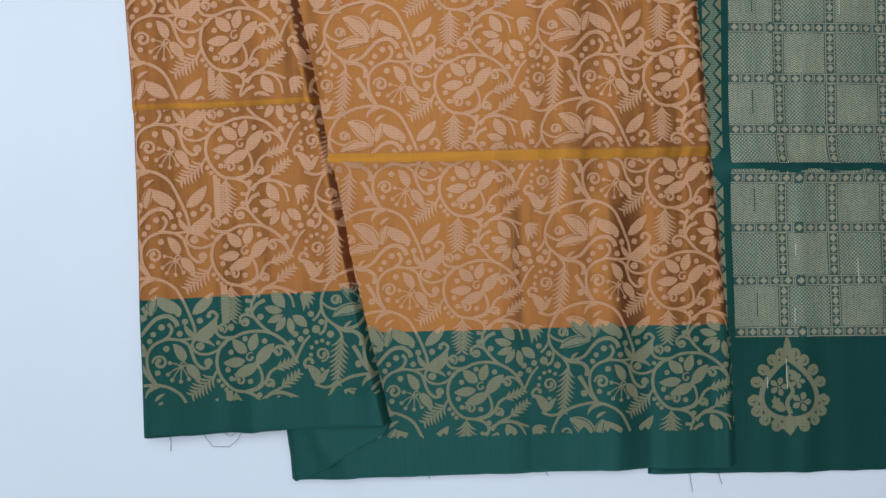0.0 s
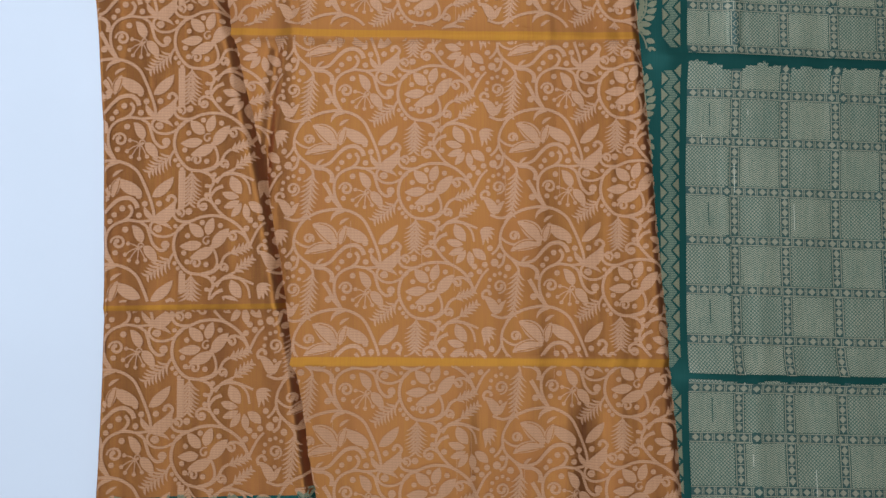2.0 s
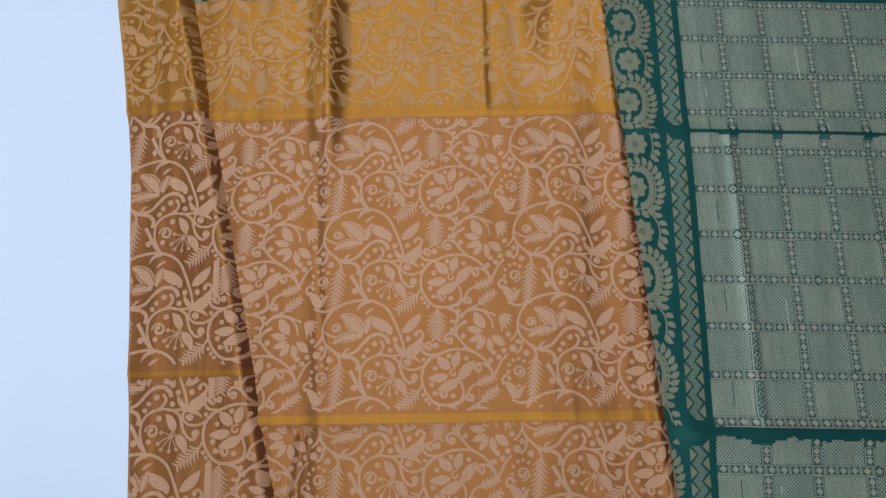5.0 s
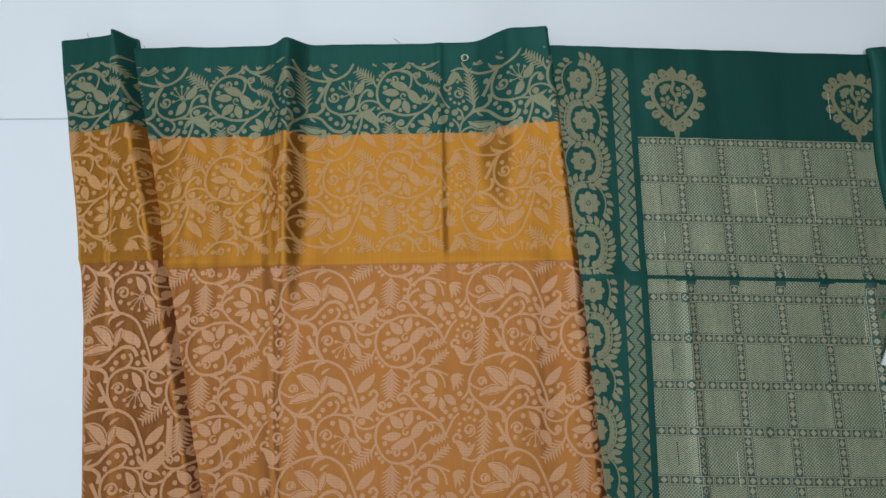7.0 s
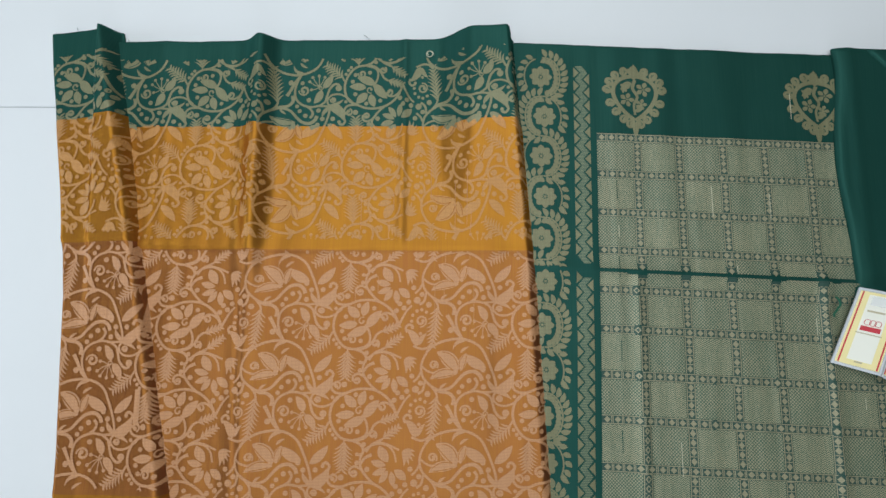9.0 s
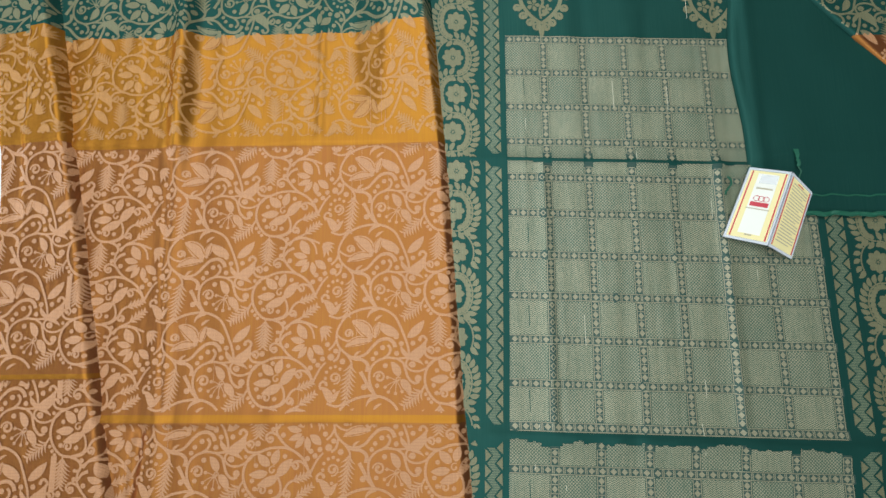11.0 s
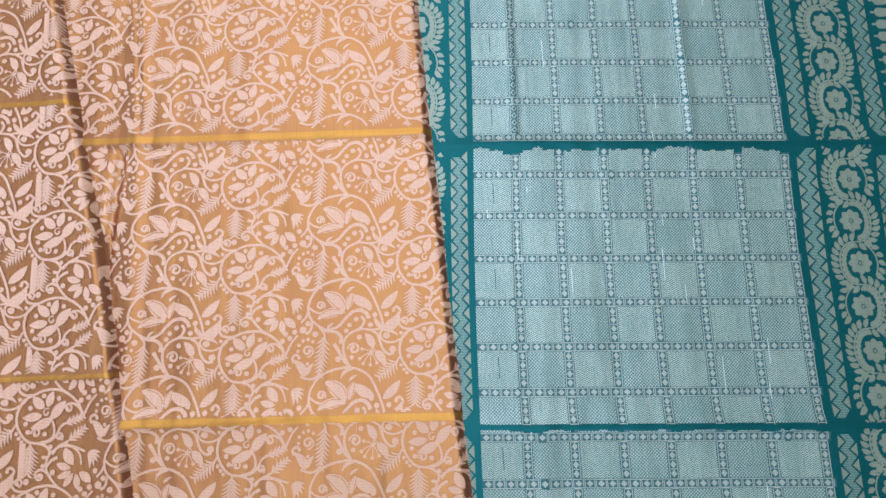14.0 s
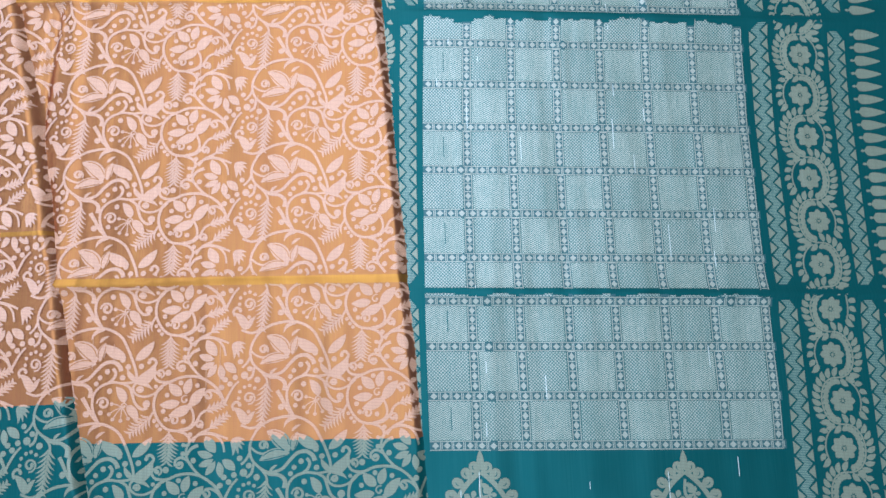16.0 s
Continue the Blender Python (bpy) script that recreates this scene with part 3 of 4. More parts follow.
def tiles(x0, v0, wide, high, slope, columns, rows, flip=1):
    """Repeats of the vine: the first flower at (x0, v0), its neighbours wide and high apart."""
    out = []
    for i in range(*columns):
        for k in range(*rows):
            m = Motif()
            m.verts = [(x0 + wide * (i + x / 378), v0 + high * (k + flip * y / 187) + slope * wide * (i + x / 378)) for x, y in TILE.verts]
            m.faces, m.slits = TILE.faces, TILE.slits
            out.append(m)
    return out


def off_crease(x, v, lines):
    """False in the pressed strip at a fold line: pattern left out, raggedly, for sheen lost to its tilt."""
    ragged = 0.002 * noise.noise(Vector((x * 70, 3.7, 0))) + 0.0015 * noise.noise(Vector((x * 240, 1.2, 0)))
    return not any(low < v - c < high + ragged for c, low, high in lines)


MAIN_LINES = ((0.086, -0.003, 0.004), (0.3825, -0.0015, 0.009), (0.682, -0.001, 0.010))
FOLD_LINES = ((0.134, -0.001, 0.006), (0.428, -0.001, 0.008), (0.688, -0.001, 0.008))
# above the top crease the thread colour has the sheen painted in
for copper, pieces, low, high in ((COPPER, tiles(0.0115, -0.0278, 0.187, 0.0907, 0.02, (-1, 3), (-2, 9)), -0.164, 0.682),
                                  (COPPER_SHEEN_TINT, tiles(0.0114, 0.8622, 0.1785, 0.0907, 0.015, (-2, 3), (-3, 2), -1), 0.682, 0.901)):
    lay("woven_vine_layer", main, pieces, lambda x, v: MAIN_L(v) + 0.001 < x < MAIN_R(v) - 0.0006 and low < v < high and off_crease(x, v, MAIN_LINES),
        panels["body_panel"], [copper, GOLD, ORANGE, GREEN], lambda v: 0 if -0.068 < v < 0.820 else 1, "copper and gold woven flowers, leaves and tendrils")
bars = Motif()
for k in range(-4, 8):
    bars.strip([(-0.2115 - 0.0006 * k, 0.2235 + 0.0925 * k + 0.0085 * q) for q in range(5)], [0.0030] * 5)
for copper, pieces, low, high in ((COPPER, tiles(-0.1885, 0.1015, 0.187, 0.0925, 0.0, (-1, 2), (-4, 8)) + [bars], -0.122, 0.688), (COPPER_SHEEN_TINT, tiles(-0.3178, 0.866, 0.187, 0.0925, 0.0, (0, 2), (-3, 2), -1), 0.688, 0.905)):
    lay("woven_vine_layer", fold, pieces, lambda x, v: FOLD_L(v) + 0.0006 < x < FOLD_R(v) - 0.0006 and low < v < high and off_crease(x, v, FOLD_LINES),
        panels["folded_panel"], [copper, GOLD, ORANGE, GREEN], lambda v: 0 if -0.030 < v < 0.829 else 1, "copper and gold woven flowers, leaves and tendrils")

# ---- checks, zigzags, scrolls and drops of the end piece ----
GRID_ROWS = [-0.0852, -0.0377, 0.011, 0.0565, 0.101, 0.1472, 0.1935, 0.2402, 0.2872, 0.333, 0.3755, 0.4185, 0.4645, 0.511, 0.556, 0.6029, 0.6442, 0.6864, 0.7283, 0.7711, 0.8128]


def quad(m, x0, x1, v0, v1):
    n = len(m.verts)
    m.verts += [(x0, v0), (x1, v0), (x1, v1), (x0, v1)]
    m.faces.append([n, n + 1, n + 2, n + 3])


def poly(m, pts):
    n = len(m.verts)
    m.verts += pts
    m.faces.append(list(range(n, n + len(pts))))


def across(u, v):
    """Place on the checks: u from 0 at their left edge to 1 at the right."""
    a, b = PALLU_L(v), PALLU_R(v)
    return a + (b - a) * u


BANDS = [0.132, 0.268, 0.409, 0.544, 0.687, 0.832, 0.979]
cells = {0: Motif(), 1: Motif()}
bands = Motif()
HB = 0.0050
SUB, SUBV = 14, 24
for j in range(len(GRID_ROWS) - 1):
    v0, v1 = GRID_ROWS[j] + HB, GRID_ROWS[j + 1] - HB
    edges = [0.0] + BANDS
    for i in range(7):
        u0, u1 = edges[i] + (0.0150 if i else 0.0), edges[i + 1] - 0.0150
        for a in range(SUB):
            for b in range(SUBV):
                ua, ub = u0 + (u1 - u0) * a / SUB, u0 + (u1 - u0) * (a + 1) / SUB
                va, vb = v0 + (v1 - v0) * b / SUBV, v0 + (v1 - v0) * (b + 1) / SUBV
                poly(cells[(i + j) % 2], [(across(ua, va), va), (across(ub, va), va), (across(ub, vb), vb), (across(ua, vb), vb)])
        n = 4
        for k in range(n):
            v = v0 + (v1 - v0) * (k + 0.5) / n
            x = across(BANDS[i], v)
            h = (v1 - v0) / n
            poly(bands, [(x - 0.0031, v), (x, v - h * 0.42), (x + 0.0031, v), (x, v + h * 0.42)])
            quad(bands, x - 0.0032, x + 0.0032, v + h * 0.45, v + h * 0.55)
            for sx in (-1, 1):
                quad(bands, x + sx * 0.0041 - 0.00045, x + sx * 0.0041 + 0.00045, v - h / 2, v + h / 2)
ground = Motif()
for j, v in enumerate(GRID_ROWS):
    for k in range(70):
        ua, ub = k / 70, (k + 1) / 70
        for da, db in ((-0.0046, 0.0), (0.0, 0.0046)):
            poly(ground, [(across(ua, v), v + da), (across(ub, v), v + da), (across(ub, v), v + db), (across(ua, v), v + db)])
    if j + 1 < len(GRID_ROWS):
        va, vb = v + HB, GRID_ROWS[j + 1] - HB
        for u in BANDS:
            for k in range(14):
                a, b = va + (vb - va) * k / 14, va + (vb - va) * (k + 1) / 14
                for da, db in ((-0.0044, 0.0), (0.0, 0.0044)):
                    poly(ground, [(across(u, a) + da, a), (across(u, a) + db, a), (across(u, b) + db, b), (across(u, b) + da, b)])
for j, v in enumerate(GRID_ROWS):
    count = 31
    for k in range(count):
        x = across(0.991 * (k + 0.5) / count, v)
        w = 0.991 * (across(1, v) - across(0, v)) / count
        poly(bands, [(x - w * 0.31, v), (x, v - 0.0033), (x + w * 0.31, v), (x, v + 0.0033)])
        for e in (0.42, 0.56):
            quad(bands, x + w * e - 0.00045, x + w * e + 0.00045, v - 0.0032, v + 0.0032)
        for sv in (-1, 1):
            quad(bands, x - w / 2, x + w / 2, v + sv * 0.0041 - 0.00045, v + sv * 0.0041 + 0.00045)

def zari_left(x, v):
    """False in the pressed creases: missing thread and painted-in shade, both as bare dark silk, ragged below."""
    low = 0.006 * noise.noise(Vector((x * 45, 7.7, 0))) + 0.004 * noise.noise(Vector((x * 500, v * 500, 2.2)))
    return not any(a + f * low < v - c < b for c, a, b, f in ((0.367, -0.006, 0.0035, 1.0), (0.067, -0.003, 0.002, 0.4), (0.664, -0.001, 0.0015, 0.2)))


inner = lambda x, v: -0.214 < v < 0.919 and zari_left(x, v)
beyond = lambda x, v: x > MAIN_R(v) - 0.03 and -0.214 < v < 0.919 and zari_left(x, v)
end_cloth = panels["pallu"]
lay("chevron_check_layer", pallu, [cells[0]], inner, end_cloth, [CHEVRON], lambda v: 0, "gold checks with a fine chevron weave", 0.0003)
lay("lattice_check_layer", pallu, [cells[1]], inner, end_cloth, [LATTICE], lambda v: 0, "gold checks with a fine lattice weave", 0.0003)
lay("band_ground_layer", pallu, [ground], inner, end_cloth, [DULL], lambda v: 0, "dull green and gold ground of the check bands", 0.0002)
lay("check_band_layer", pallu, [bands], inner, end_cloth, [BAND_ZARI], lambda v: 0, "gold diamonds and bars between the checks", 0.0004)

zig, hatch = Motif(), Motif()
TOOTH = 0.0155


def zigzag(edge, o0, o1, v0, v1):
    n = int((v1 - v0) / TOOTH)
    for k in range(n):
        v = v0 + k * TOOTH
        w = o1 - o0
        e = edge(v)
        poly(zig, [(e + o0, v + 0.0014), (e + o0 + w * 0.36, v + TOOTH / 2), (e + o0, v + TOOTH - 0.0014)])
        poly(zig, [(e + o1, v - TOOTH / 2 + 0.0014), (e + o1, v + TOOTH / 2 - 0.0014), (e + o1 - w * 0.36, v)])
        for s0, s1 in ((0, 1), (1, 2)):
            a, b = v + s0 * TOOTH / 2, v + s1 * TOOTH / 2
            xa, xb = (0.10, 0.46) if s0 == 0 else (0.46, 0.10)
            poly(hatch, [(e + o0 + w * xa, a), (e + o0 + w * (xa + 0.44), a), (e + o0 + w * (xb + 0.44), b), (e + o0 + w * xb, b)])


zigzag(PALLU_L, -0.0245, -0.007, -0.205, 0.900)
zigzag(PALLU_R, 0.0065, 0.026, -0.205, 0.900)
zigzag(PALLU_R, 0.0935, 0.1125, -0.205, 0.900)
lay("zigzag_layer", pallu, [zig], beyond, end_cloth, [GOLD], lambda v: 0, "gold zigzag teeth", 0.0004)
lay("zigzag_layer", pallu, [hatch], beyond, end_cloth, [HATCH], lambda v: 0, "dull gold hatched zigzag", 0.0003)


def rosette(m, x, y, r, count=8):
    for k in range(count):
        a = 2 * math.pi * k / count
        c, s = math.cos(a), math.sin(a)
        m.petal(x + 0.16 * r * c, y + 0.16 * r * s, x + r * c, y + r * s, r * 0.30, 0, 1.25)
    m.dot(x, y, r * 0.12)


def leafy(m, arc, w, out, inn, every=1):
    """A stem with leaflets along it, longer on one side."""
    m.strip(arc, [w] * len(arc))
    for q in range(1, len(arc), 2):
        (xa, ya), (xb, yb) = arc[q - 1], arc[q]
        dx, dy = xb - xa, yb - ya
        d = math.hypot(dx, dy) or 1.0
        dx, dy = dx / d, dy / d
        for sd, ln in ((1, out), (-1, inn)):
            if ln:
                m.petal(xb - sd * dy * 0.0009, yb + sd * dx * 0.0009, xb + (-sd * dy + 0.7 * dx) * ln, yb + (sd * dx + 0.7 * dy) * ln, 0.0028, 0.12 * sd, 0.9)


def scroll(edge, o0, o1, v0, v1, side):
    """A wavy stem with leaflets, swinging round a rosette in every bend, and a leafy tail on its other side."""
    m = Motif()
    bay = 0.0462
    mid, amp = (o0 + o1) / 2, 0.0195
    n = int((v1 - v0) / bay)
    for k in range(n):
        vc = v0 + (k + 0.5) * bay
        s = side if k % 2 else -side
        c = edge(vc) + mid
        rosette(m, c + s * 0.002, vc, 0.0128)
        arc = []
        for q in range(25):
            a = -math.pi / 2 + math.pi * q / 24
            arc.append((c - s * (amp * math.cos(a) ** 0.8 if 0 < q < 24 else 0.0), vc + bay * 0.5 * math.sin(a)))
        out, inn = (0.0090, 0.0066)
        leafy(m, arc, 0.0009, out if s > 0 else inn, inn if s > 0 else out)
        tail = [(c + s * 0.0195 * math.sin(radians(20 + 9.5 * q)) + s * 0.001, vc + 0.0215 * math.cos(radians(20 + 9.5 * q)) * 1.05) for q in range(11)]
        leafy(m, tail, 0.0008, 0.0075 if s > 0 else 0.0, 0.0 if s > 0 else 0.0075)
        xt, yt = tail[-1]
        m.petal(xt, yt, xt + s * 0.007, yt - 0.0085, 0.0030, -0.15 * s)
    return m


vines = [scroll(PALLU_R, 0.030, 0.0895, -0.205, 0.905, 1), scroll(PALLU_L, -0.0890, -0.0300, -0.205, 0.905, -1)]
lay("scroll_layer", pallu, vines, beyond, end_cloth, [GOLD], lambda v: 0, "gold scrolling stems with leaflets and round blossoms", 0.0004)
drops = Motif()
for k in range(76):
    v = -0.205 + 0.0146 * k
    x = PALLU_R(v) + 0.120
    drops.petal(x + 0.002, v, x + 0.032, v, 0.0056, 0, 0.5)
    drops.petal(x - 0.002, v, x + 0.003, v, 0.0015)
lay("drop_border", pallu, [drops], beyond, end_cloth, [GOLD], lambda v: 0, "gold drops in a row", 0.0004)


def paisley():
    """A pear-shaped buta, point up, in metres from its point."""
    m = Motif()
    m.petal(0, -0.016, 0, 0.002, 0.0034)
    outline = []
    for q in range(41):
        a = 2 * math.pi * q / 40
        outline.append((0.0305 * math.sin(a) * math.sin(a / 2) ** 0.8, -0.0175 - 0.0265 * (1 - math.cos(a))))
    m.strip(outline, [0.0023] * 41)
    for k in range(17):
        i = int(round(3 + k * 34 / 16))
        x, y = outline[min(i, 40)]
        nx, ny = x, y + 0.047
        d = math.hypot(nx, ny) or 1
        nx, ny = nx / d, ny / d
        s = 1 if x > 0 else -1
        cx, cy = x + nx * 0.0078, y + ny * 0.0078
        m.curl(cx, cy, 0.0050, math.degrees(math.atan2(-ny, -nx)) - 30 * s, 330 * s, 0.0017)
        m.petal(x + nx * 0.001, y + ny * 0.001, cx - ny * s * 0.005, cy + nx * s * 0.005, 0.0018)
    m.vine([(0.001, -0.066), (-0.002, -0.056), (0.003, -0.046), (-0.001, -0.036), (0.0, -0.024)], 0.0021, 0.0012)
    for x, y, r in ((-0.009, -0.042, 0.0085), (0.0100, -0.055, 0.0088), (0.007, -0.037, 0.0068), (-0.011, -0.057, 0.0058)):
        rosette(m, x, y, r, 5)
    m.petal(-0.003, -0.062, -0.013, -0.050, 0.0040, 0.2)
    m.petal(0, -0.028, 0.007, -0.040, 0.0028, 0.2)
    for s in (-1, 1):
        m.petal(0, -0.072, s * 0.0105, -0.077, 0.0036, 0.15)
    m.petal(0, -0.066, 0, -0.085, 0.0042)
    return m


buta = paisley()
butas = []
for x, v, s in ((0.297, -0.0915, 1), (0.499, -0.0925, 1), (0.308, 0.8165, -1), (0.509, 0.8175, -1)):
    m = Motif()
    m.merge(buta, x, v, 1.06 if s > 0 else 0.98, s)
    butas.append(m)
lay("paisley_layer", pallu, butas, inner, end_cloth, [GOLD], lambda v: 0, "gold pear-shaped figures with curled rims", 0.0004)


def thread_mark(m, x, v0, v1, w):
    m.strip([(x, v0 + (v1 - v0) * k / 8) for k in range(9)], [w] * 9)


# dark ticks down the first column of checks, and pulled pale yarns
ticks, yarns, body_yarns = Motif(), Motif(), Motif()
for j in range(0, len(GRID_ROWS) - 1, 2):
    v = GRID_ROWS[j] + 0.014
    thread_mark(ticks, across(0.062, v), v, v + 0.022, 0.0004)
rng = random.Random(7)
for k in range(34):
    u, v = rng.uniform(0.02, 0.98), rng.uniform(-0.2, 0.85)
    thread_mark(yarns, across(u, v), v, v + rng.uniform(0.004, 0.035), 0.00025)
for k in range(46):
    v = rng.uniform(-0.05, 0.78)
    x = rng.choice((-0.09, -0.06, 0.0, 0.03, 0.036, 0.09, 0.12)) + rng.uniform(-0.012, 0.012)
    thread_mark(body_yarns, x, v, v + rng.uniform(0.01, 0.06), 0.00022)
lay("tick_layer", pallu, [ticks], inner, end_cloth, [GREEN], lambda v: 0, "dark ticks in the checks", 0.0006)
lay("pulled_yarn_layer", pallu, [yarns], beyond, end_cloth, [THREAD_PALE], lambda v: 0, "pale pulled yarns", 0.0006)
lay("pulled_yarn_layer", main, [body_yarns], lambda x, v: MAIN_L(v) < x < MAIN_R(v) and off_crease(x, v, MAIN_LINES), panels["body_panel"], [COPPER], lambda v: 0, "pale pulled yarns", 0.0007)

# turned-up corner of the hem
TUCK_R = table_of((-0.1965, -0.150), (-0.190, -0.132), (-0.172, -0.098), (-0.158, -0.070), (-0.148, -0.066))
tuck = Sheet(lambda v: -0.1625 + 0.09 * (-0.15 - v), TUCK_R, -0.1965, -0.148, 0.0105, lambda x, v: 0.0,
             lambda x, y: 0.0025 * bump1(x + 0.128 + 0.4 * (y + 0.17), 0.008) + wavy(x, y, 4.4, 0.02, 0.001), lambda v: 0.006)
verts, faces, rows = tuck.mesh((-0.17,), 20, 0.003)
smooth(part("hem_fold", (verts, faces, None), [GREEN], saree, "dark green hem corner turned over"))

# selvedge cords along the cut edges
for sheet, v, x0, x1 in ((main, -0.1975, -0.155, 0.243), (fold, -0.1495, -0.283, -0.07), (pallu, -0.2155, 0.166, 0.9), (main, 0.9225, -0.28, 0.168), (pallu, 0.9205, 0.18, 0.9)):
    pts = []
    for k in range(120):
        x = x0 + (x1 - x0) * k / 119
        px, py, pz = sheet.place(x, v)
        pts.append((px, py + 0.0008 * noise.noise((x * 60, v, 1)), pz - 0.001))
    part("selvedge", tube(pts, 0.0009, 5), [GREEN], saree)

# ---- plain green end with a turned-back flap ----
blouse = thing("blouse_piece", "dark green silk blouse piece with corded edge and turned flap", "cloth", (0, 0, 0))
spread = Sheet(lambda v: 0.527 + 0.004 * math.sin(v * 30), lambda v: 0.90, 0.598, 0.916, 0.0085, lambda x, v: -0.02 * (x - 0.53),
               lambda x, y: wavy(x, y, 6.6, 0.06, 0.0025) + 0.003 * ridge(y - 0.662, 0.012, 0.006) + 0.002 * bump1(x - 0.545, 0.006), None)
verts, faces, rows = spread.mesh((0.62, 0.66), 80)
smooth(part("plain_cloth", (verts, faces, None), [GREEN], blouse))
FLAP_L = table_of((0.60, 0.858), (0.62, 0.84), (0.70, 0.765), (0.769, 0.700), (0.857, 0.617), (0.916, 0.562))
flap = Sheet(FLAP_L, lambda v: 0.90, 0.62, 0.912, 0.0125, lambda x, v: -0.02 * (x - 0.6), lambda x, y: wavy(x, y, 2.6, 0.05, 0.002), None)
verts, faces, rows = flap.mesh((0.806,), 60)
flap_cloth = smooth(part("turned_flap", (verts, faces, [1 if v > 0.806 else 0 for v in rows]), [ORANGE, GREEN], blouse, "flap with brocade border and a sliver of orange body"))
lay("woven_vine_layer", flap, tiles(0.72, 0.85, 0.185, 0.0907, 0.0, (-1, 2), (-3, 2), -1), lambda x, v: FLAP_L(v) + 0.0008 < x < 0.895 and 0.622 < v < 0.896, flap_cloth, [COPPER, GOLD, ORANGE, GREEN], lambda v: 1 if v > 0.806 else 0,
    "gold woven leaves and tendrils")
rope = []
for k in range(160):
    x = 0.532 + 0.36 * k / 159
    px, py, pz = spread.place(x, 0.598)
    rope.append((px, py - 0.001 + 0.0022 * noise.noise((x * 90, 0.3, 0)), 0.008 + 0.0012 * noise.noise((x * 120, 5.0, 0))))
part("corded_edge", tube(rope, 0.0028, 6), [THREAD], blouse, "bright green twisted cord")
rope2 = [(x, y + 0.021, spread.place(x, 0.62)[2] + 0.0004) for x, y, z in rope]
part("piping", tube(rope2, 0.0010, 5), [THREAD], blouse, "green piping line above the edge")


def tassel(x, y, z, h, name, label):
    ob = thing(name, label, "tassel", (x, y, z))
    part("knot", tube([(0, 0, 0.002), (0.0006, 0.004, 0.0034), (0, 0.008, 0.002)], 0.0019, 8), [THREAD], ob)
    for k in range(9):
        a = -0.35 + 0.7 * k / 8
        part("strand", tube([(0, 0.006, 0.002), (math.sin(a) * h * 0.4, 0.006 + h * 0.5, 0.003), (math.sin(a) * h * 0.5, 0.006 + h, 0.0015)], 0.0005, 5), [THREAD], ob)
    part("cord", tube([(0, 0, 0.002), (0.002, -0.006, 0.003), (-0.001, -0.014, 0.002), (0.001, -0.02, 0.0015)], 0.0008, 5), [THREAD], ob)
    return ob


tassel(0.581, 0.648, 0.0115, 0.014, "tassel", "small dark green thread tassel on the green cloth")

# ---- folded tag in a clear sleeve ----
tag = thing("tag_booklet", "cream folded silk tag in clear plastic, lying on the checks", "tag", (0.531, 0.602, 0.0))
LEAF_A = [Vector(p) - tag.location for p in ((0.4925, 0.571, 0.0105), (0.5335, 0.559, 0.0195), (0.5680, 0.6390, 0.0205), (0.5290, 0.6480, 0.0115))]
LEAF_B = [Vector(p) - tag.location for p in ((0.5345, 0.5585, 0.0195), (0.5625, 0.5455, 0.0110), (0.5930, 0.6180, 0.0120), (0.5690, 0.6385, 0.0205))]


def slab(leaf, a0, a1, b0, b1, low, high):
    """A thin plate on a leaf between two heights above its face."""
    def p(a, b, h):
        q = (leaf[0] * (1 - a) + leaf[1] * a) * (1 - b) + (leaf[3] * (1 - a) + leaf[2] * a) * b
        return q + Vector((0, 0, h))
    v = [p(a, b, h) for h in (low, high) for a, b in ((a0, b0), (a1, b0), (a1, b1), (a0, b1))]
    return v, [[3, 2, 1, 0], [4, 5, 6, 7], [0, 1, 5, 4], [1, 2, 6, 5], [2, 3, 7, 6], [3, 0, 4, 7]], None


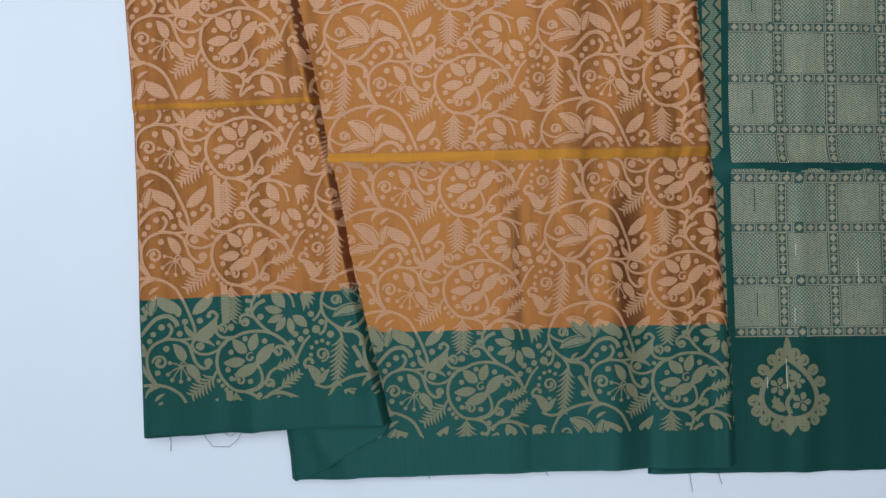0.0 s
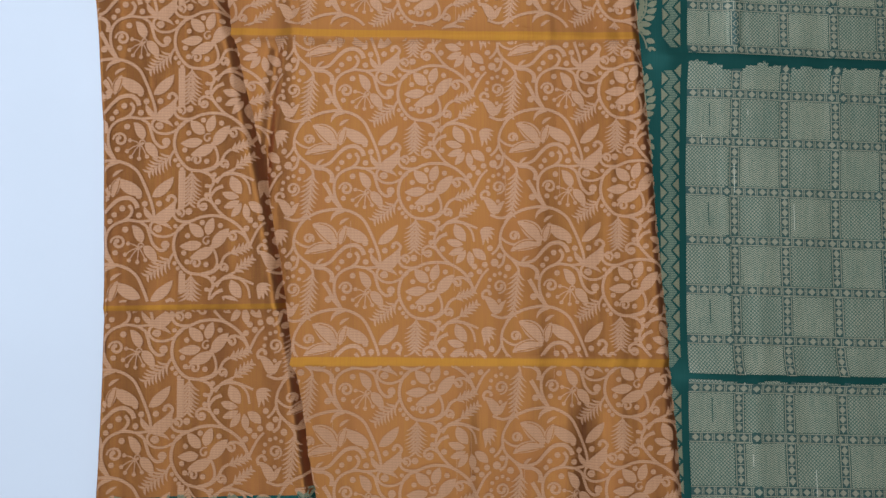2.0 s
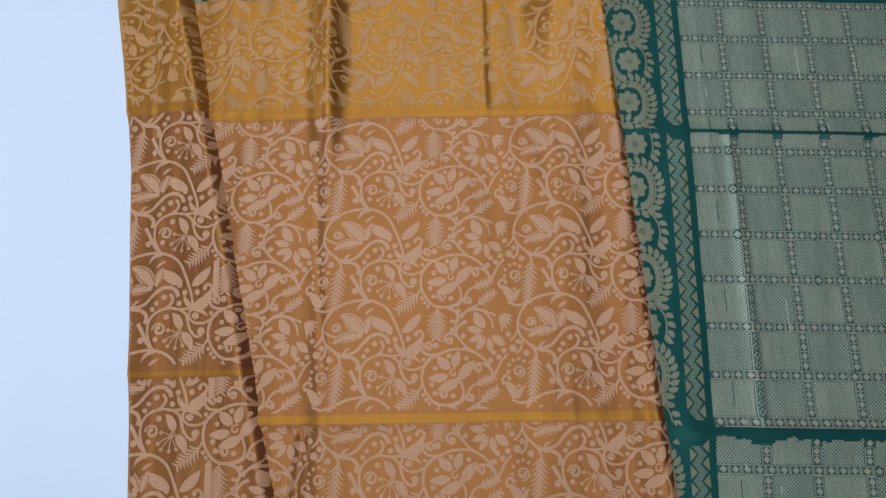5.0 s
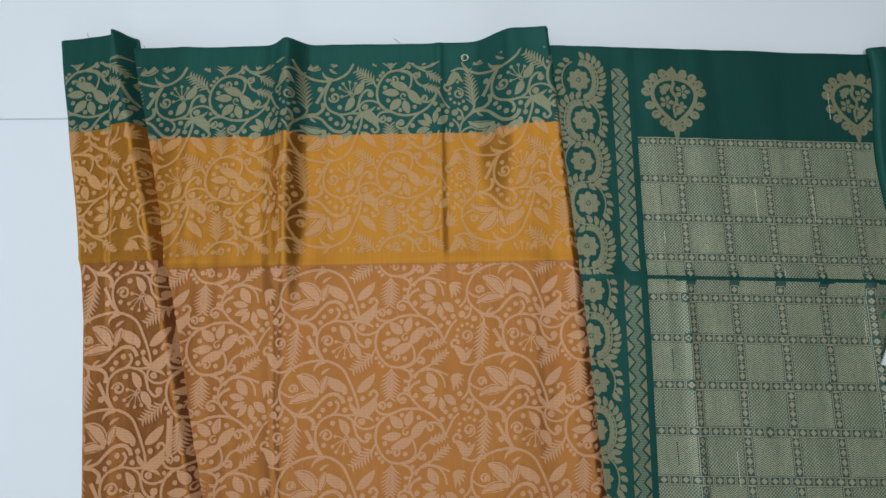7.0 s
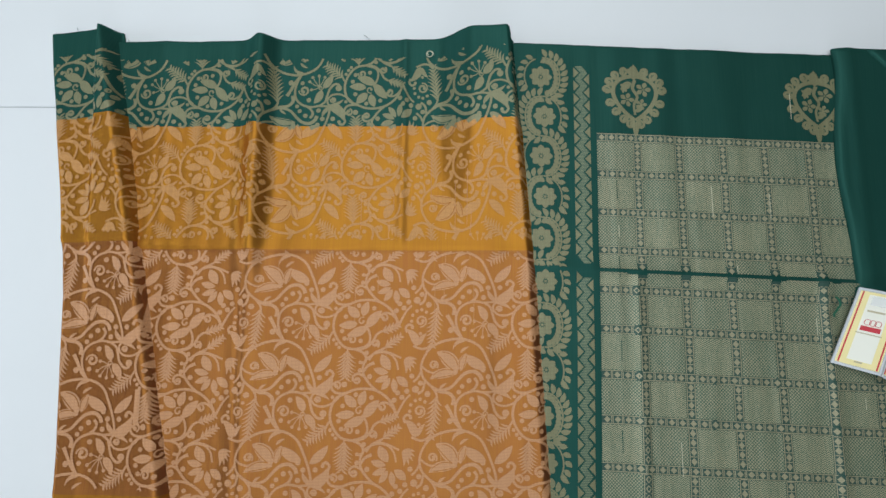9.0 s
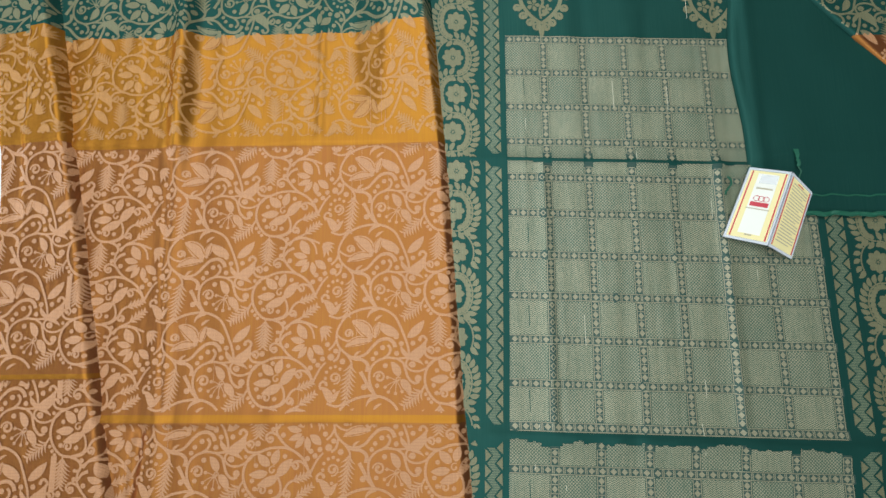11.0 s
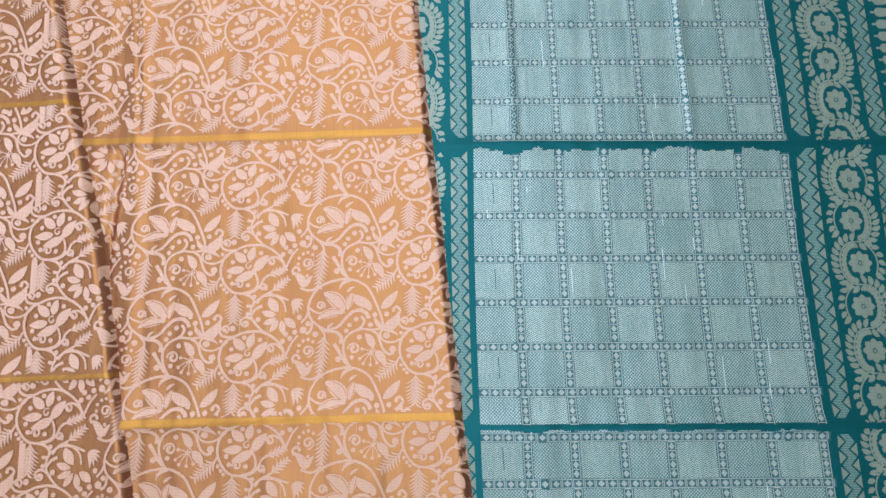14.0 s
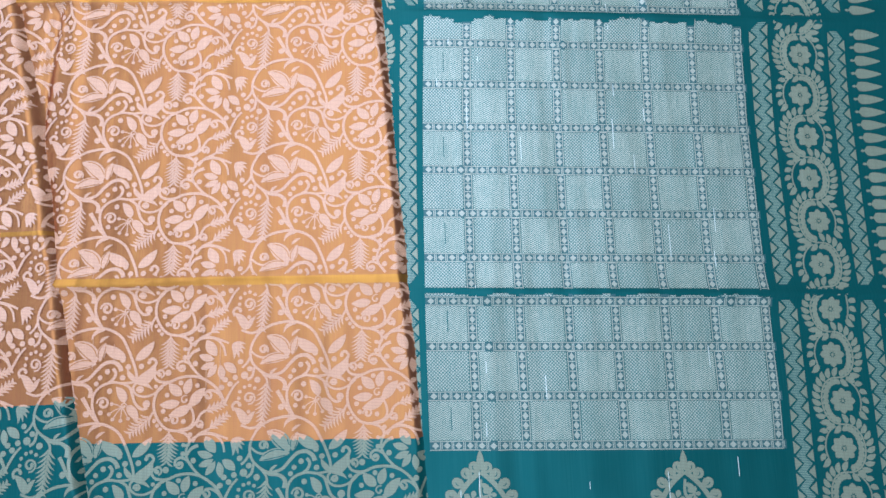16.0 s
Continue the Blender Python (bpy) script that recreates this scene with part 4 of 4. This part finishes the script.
for leaf in (LEAF_A, LEAF_B):
    card = part("leaf", slab(leaf, 0.05, 0.95, 0.035, 0.965, 0.0002, 0.0008), [CARD], tag)
    if leaf is LEAF_A:
        part("white_field", slab(leaf, 0.26, 0.76, 0.10, 0.93, 0.0008, 0.0010), [CARD_WHITE], card)
        for a in (0.10, 0.885):
            part("red_stripe", slab(leaf, a, a + 0.03, 0.04, 0.96, 0.0008, 0.0011), [RED], card)
        part("pale_seal", slab(leaf, 0.34, 0.74, 0.80, 0.92, 0.0010, 0.0012), [PLASTIC], card, "pale holographic square")
        part("number_bar", slab(leaf, 0.32, 0.70, 0.715, 0.737, 0.0010, 0.0012), [INK], card)
        part("emblem_base", slab(leaf, 0.30, 0.72, 0.475, 0.535, 0.0010, 0.0012), [RED], card)
        for a in (0.36, 0.47, 0.58):
            loop = []
            for k in range(17):
                w = 2 * math.pi * k / 16
                q = slab(leaf, a + 0.05 + 0.07 * math.cos(w), 1, 0.585 + 0.035 * math.sin(w), 1, 0.0012, 0.0013)[0][0]
                loop.append(q)
            part("emblem_loop", tube(loop, 0.0003, 5), [RED], card)
        part("caption_bar", slab(leaf, 0.24, 0.78, 0.435, 0.448, 0.0010, 0.0012), [INK], card)
        part("foot_mark", slab(leaf, 0.42, 0.58, 0.075, 0.095, 0.0010, 0.0012), [INK], card)
    else:
        part("red_stripe", slab(leaf, 0.06, 0.10, 0.04, 0.96, 0.0008, 0.0011), [RED], card)
        part("red_stripe", slab(leaf, 0.91, 0.945, 0.04, 0.96, 0.0008, 0.0011), [RED], card)
        part("heading_bar", slab(leaf, 0.36, 0.62, 0.925, 0.94, 0.0008, 0.0010), [RED], card)
        for k in range(20):
            part("text_bar", slab(leaf, 0.16 + 0.03 * (k % 3 == 0), 0.86 - 0.14 * (k % 4 == 3), 0.895 - 0.041 * k, 0.909 - 0.041 * k, 0.0008, 0.0010), [INK], card)
    part("sleeve", slab(leaf, 0.0, 1.0, 0.0, 1.0, -0.0006, 0.0001), [PLASTIC], tag, "clear plastic sleeve with milky edges")
    for a0, a1, b0, b1 in ((0.0, 0.045, 0.0, 1.0), (0.955, 1.0, 0.0, 1.0), (0.045, 0.955, 0.0, 0.03), (0.045, 0.955, 0.97, 1.0)):
        part("sleeve_rim", slab(leaf, a0, a1, b0, b1, 0.0003, 0.0012), [PLASTIC], tag)
loop = [(-0.028 + 0.004 * math.sin(k * 0.7), 0.036 - 0.003 * k, 0.0125 + 0.0006 * (k % 2)) for k in range(8)]
part("green_string", tube(loop, 0.0011, 6), [THREAD], tag, "bright green tie string")

# ---- loose threads ----
for pts, m in ((((-0.268, -0.152), (-0.266, -0.158), (-0.268, -0.167)), THREAD_GREY), (((-0.238, -0.154), (-0.230, -0.164), (-0.216, -0.166), (-0.207, -0.158), (-0.203, -0.150)), THREAD_GREY),
               (((-0.222, -0.152), (-0.214, -0.156), (-0.207, -0.152)), THREAD_GREY), (((-0.040, -0.198), (-0.038, -0.205)), THREAD), (((0.066, -0.200), (0.070, -0.208)), THREAD),
               (((0.203, -0.216), (0.204, -0.231)), THREAD_GREY), (((0.230, -0.215), (0.232, -0.226)), THREAD), (((0.012, 0.924), (0.004, 0.931), (0.001, 0.934)), THREAD_GREY),
               (((-0.356, 0.925), (-0.357, 0.934)), THREAD_GREY), (((-0.330, 0.930), (-0.334, 0.941)), THREAD_GREY), (((-0.268, 0.916), (-0.272, 0.926)), THREAD)):
    curve = [(x, y, 0.0012 + 0.002 * (k % 2)) for k, (x, y) in enumerate(pts)]
    tagged(part("loose_thread", tube(curve, 0.0003, 5), [m]), "fine loose thread at the cut edge of the saree", "thread", group="loose threads")
ring = [(0.078 + 0.0045 * math.cos(a) * (1 - 0.03 * k), 0.904 + 0.0045 * math.sin(a) * (1 - 0.03 * k), 0.0125 + 0.0002 * k) for k, a in enumerate(i * 0.7 for i in range(16))]
tagged(part("loose_thread", tube(ring, 0.0004, 5), [THREAD_PALE]), "pale coiled thread end on the green border", "thread", group="loose threads")
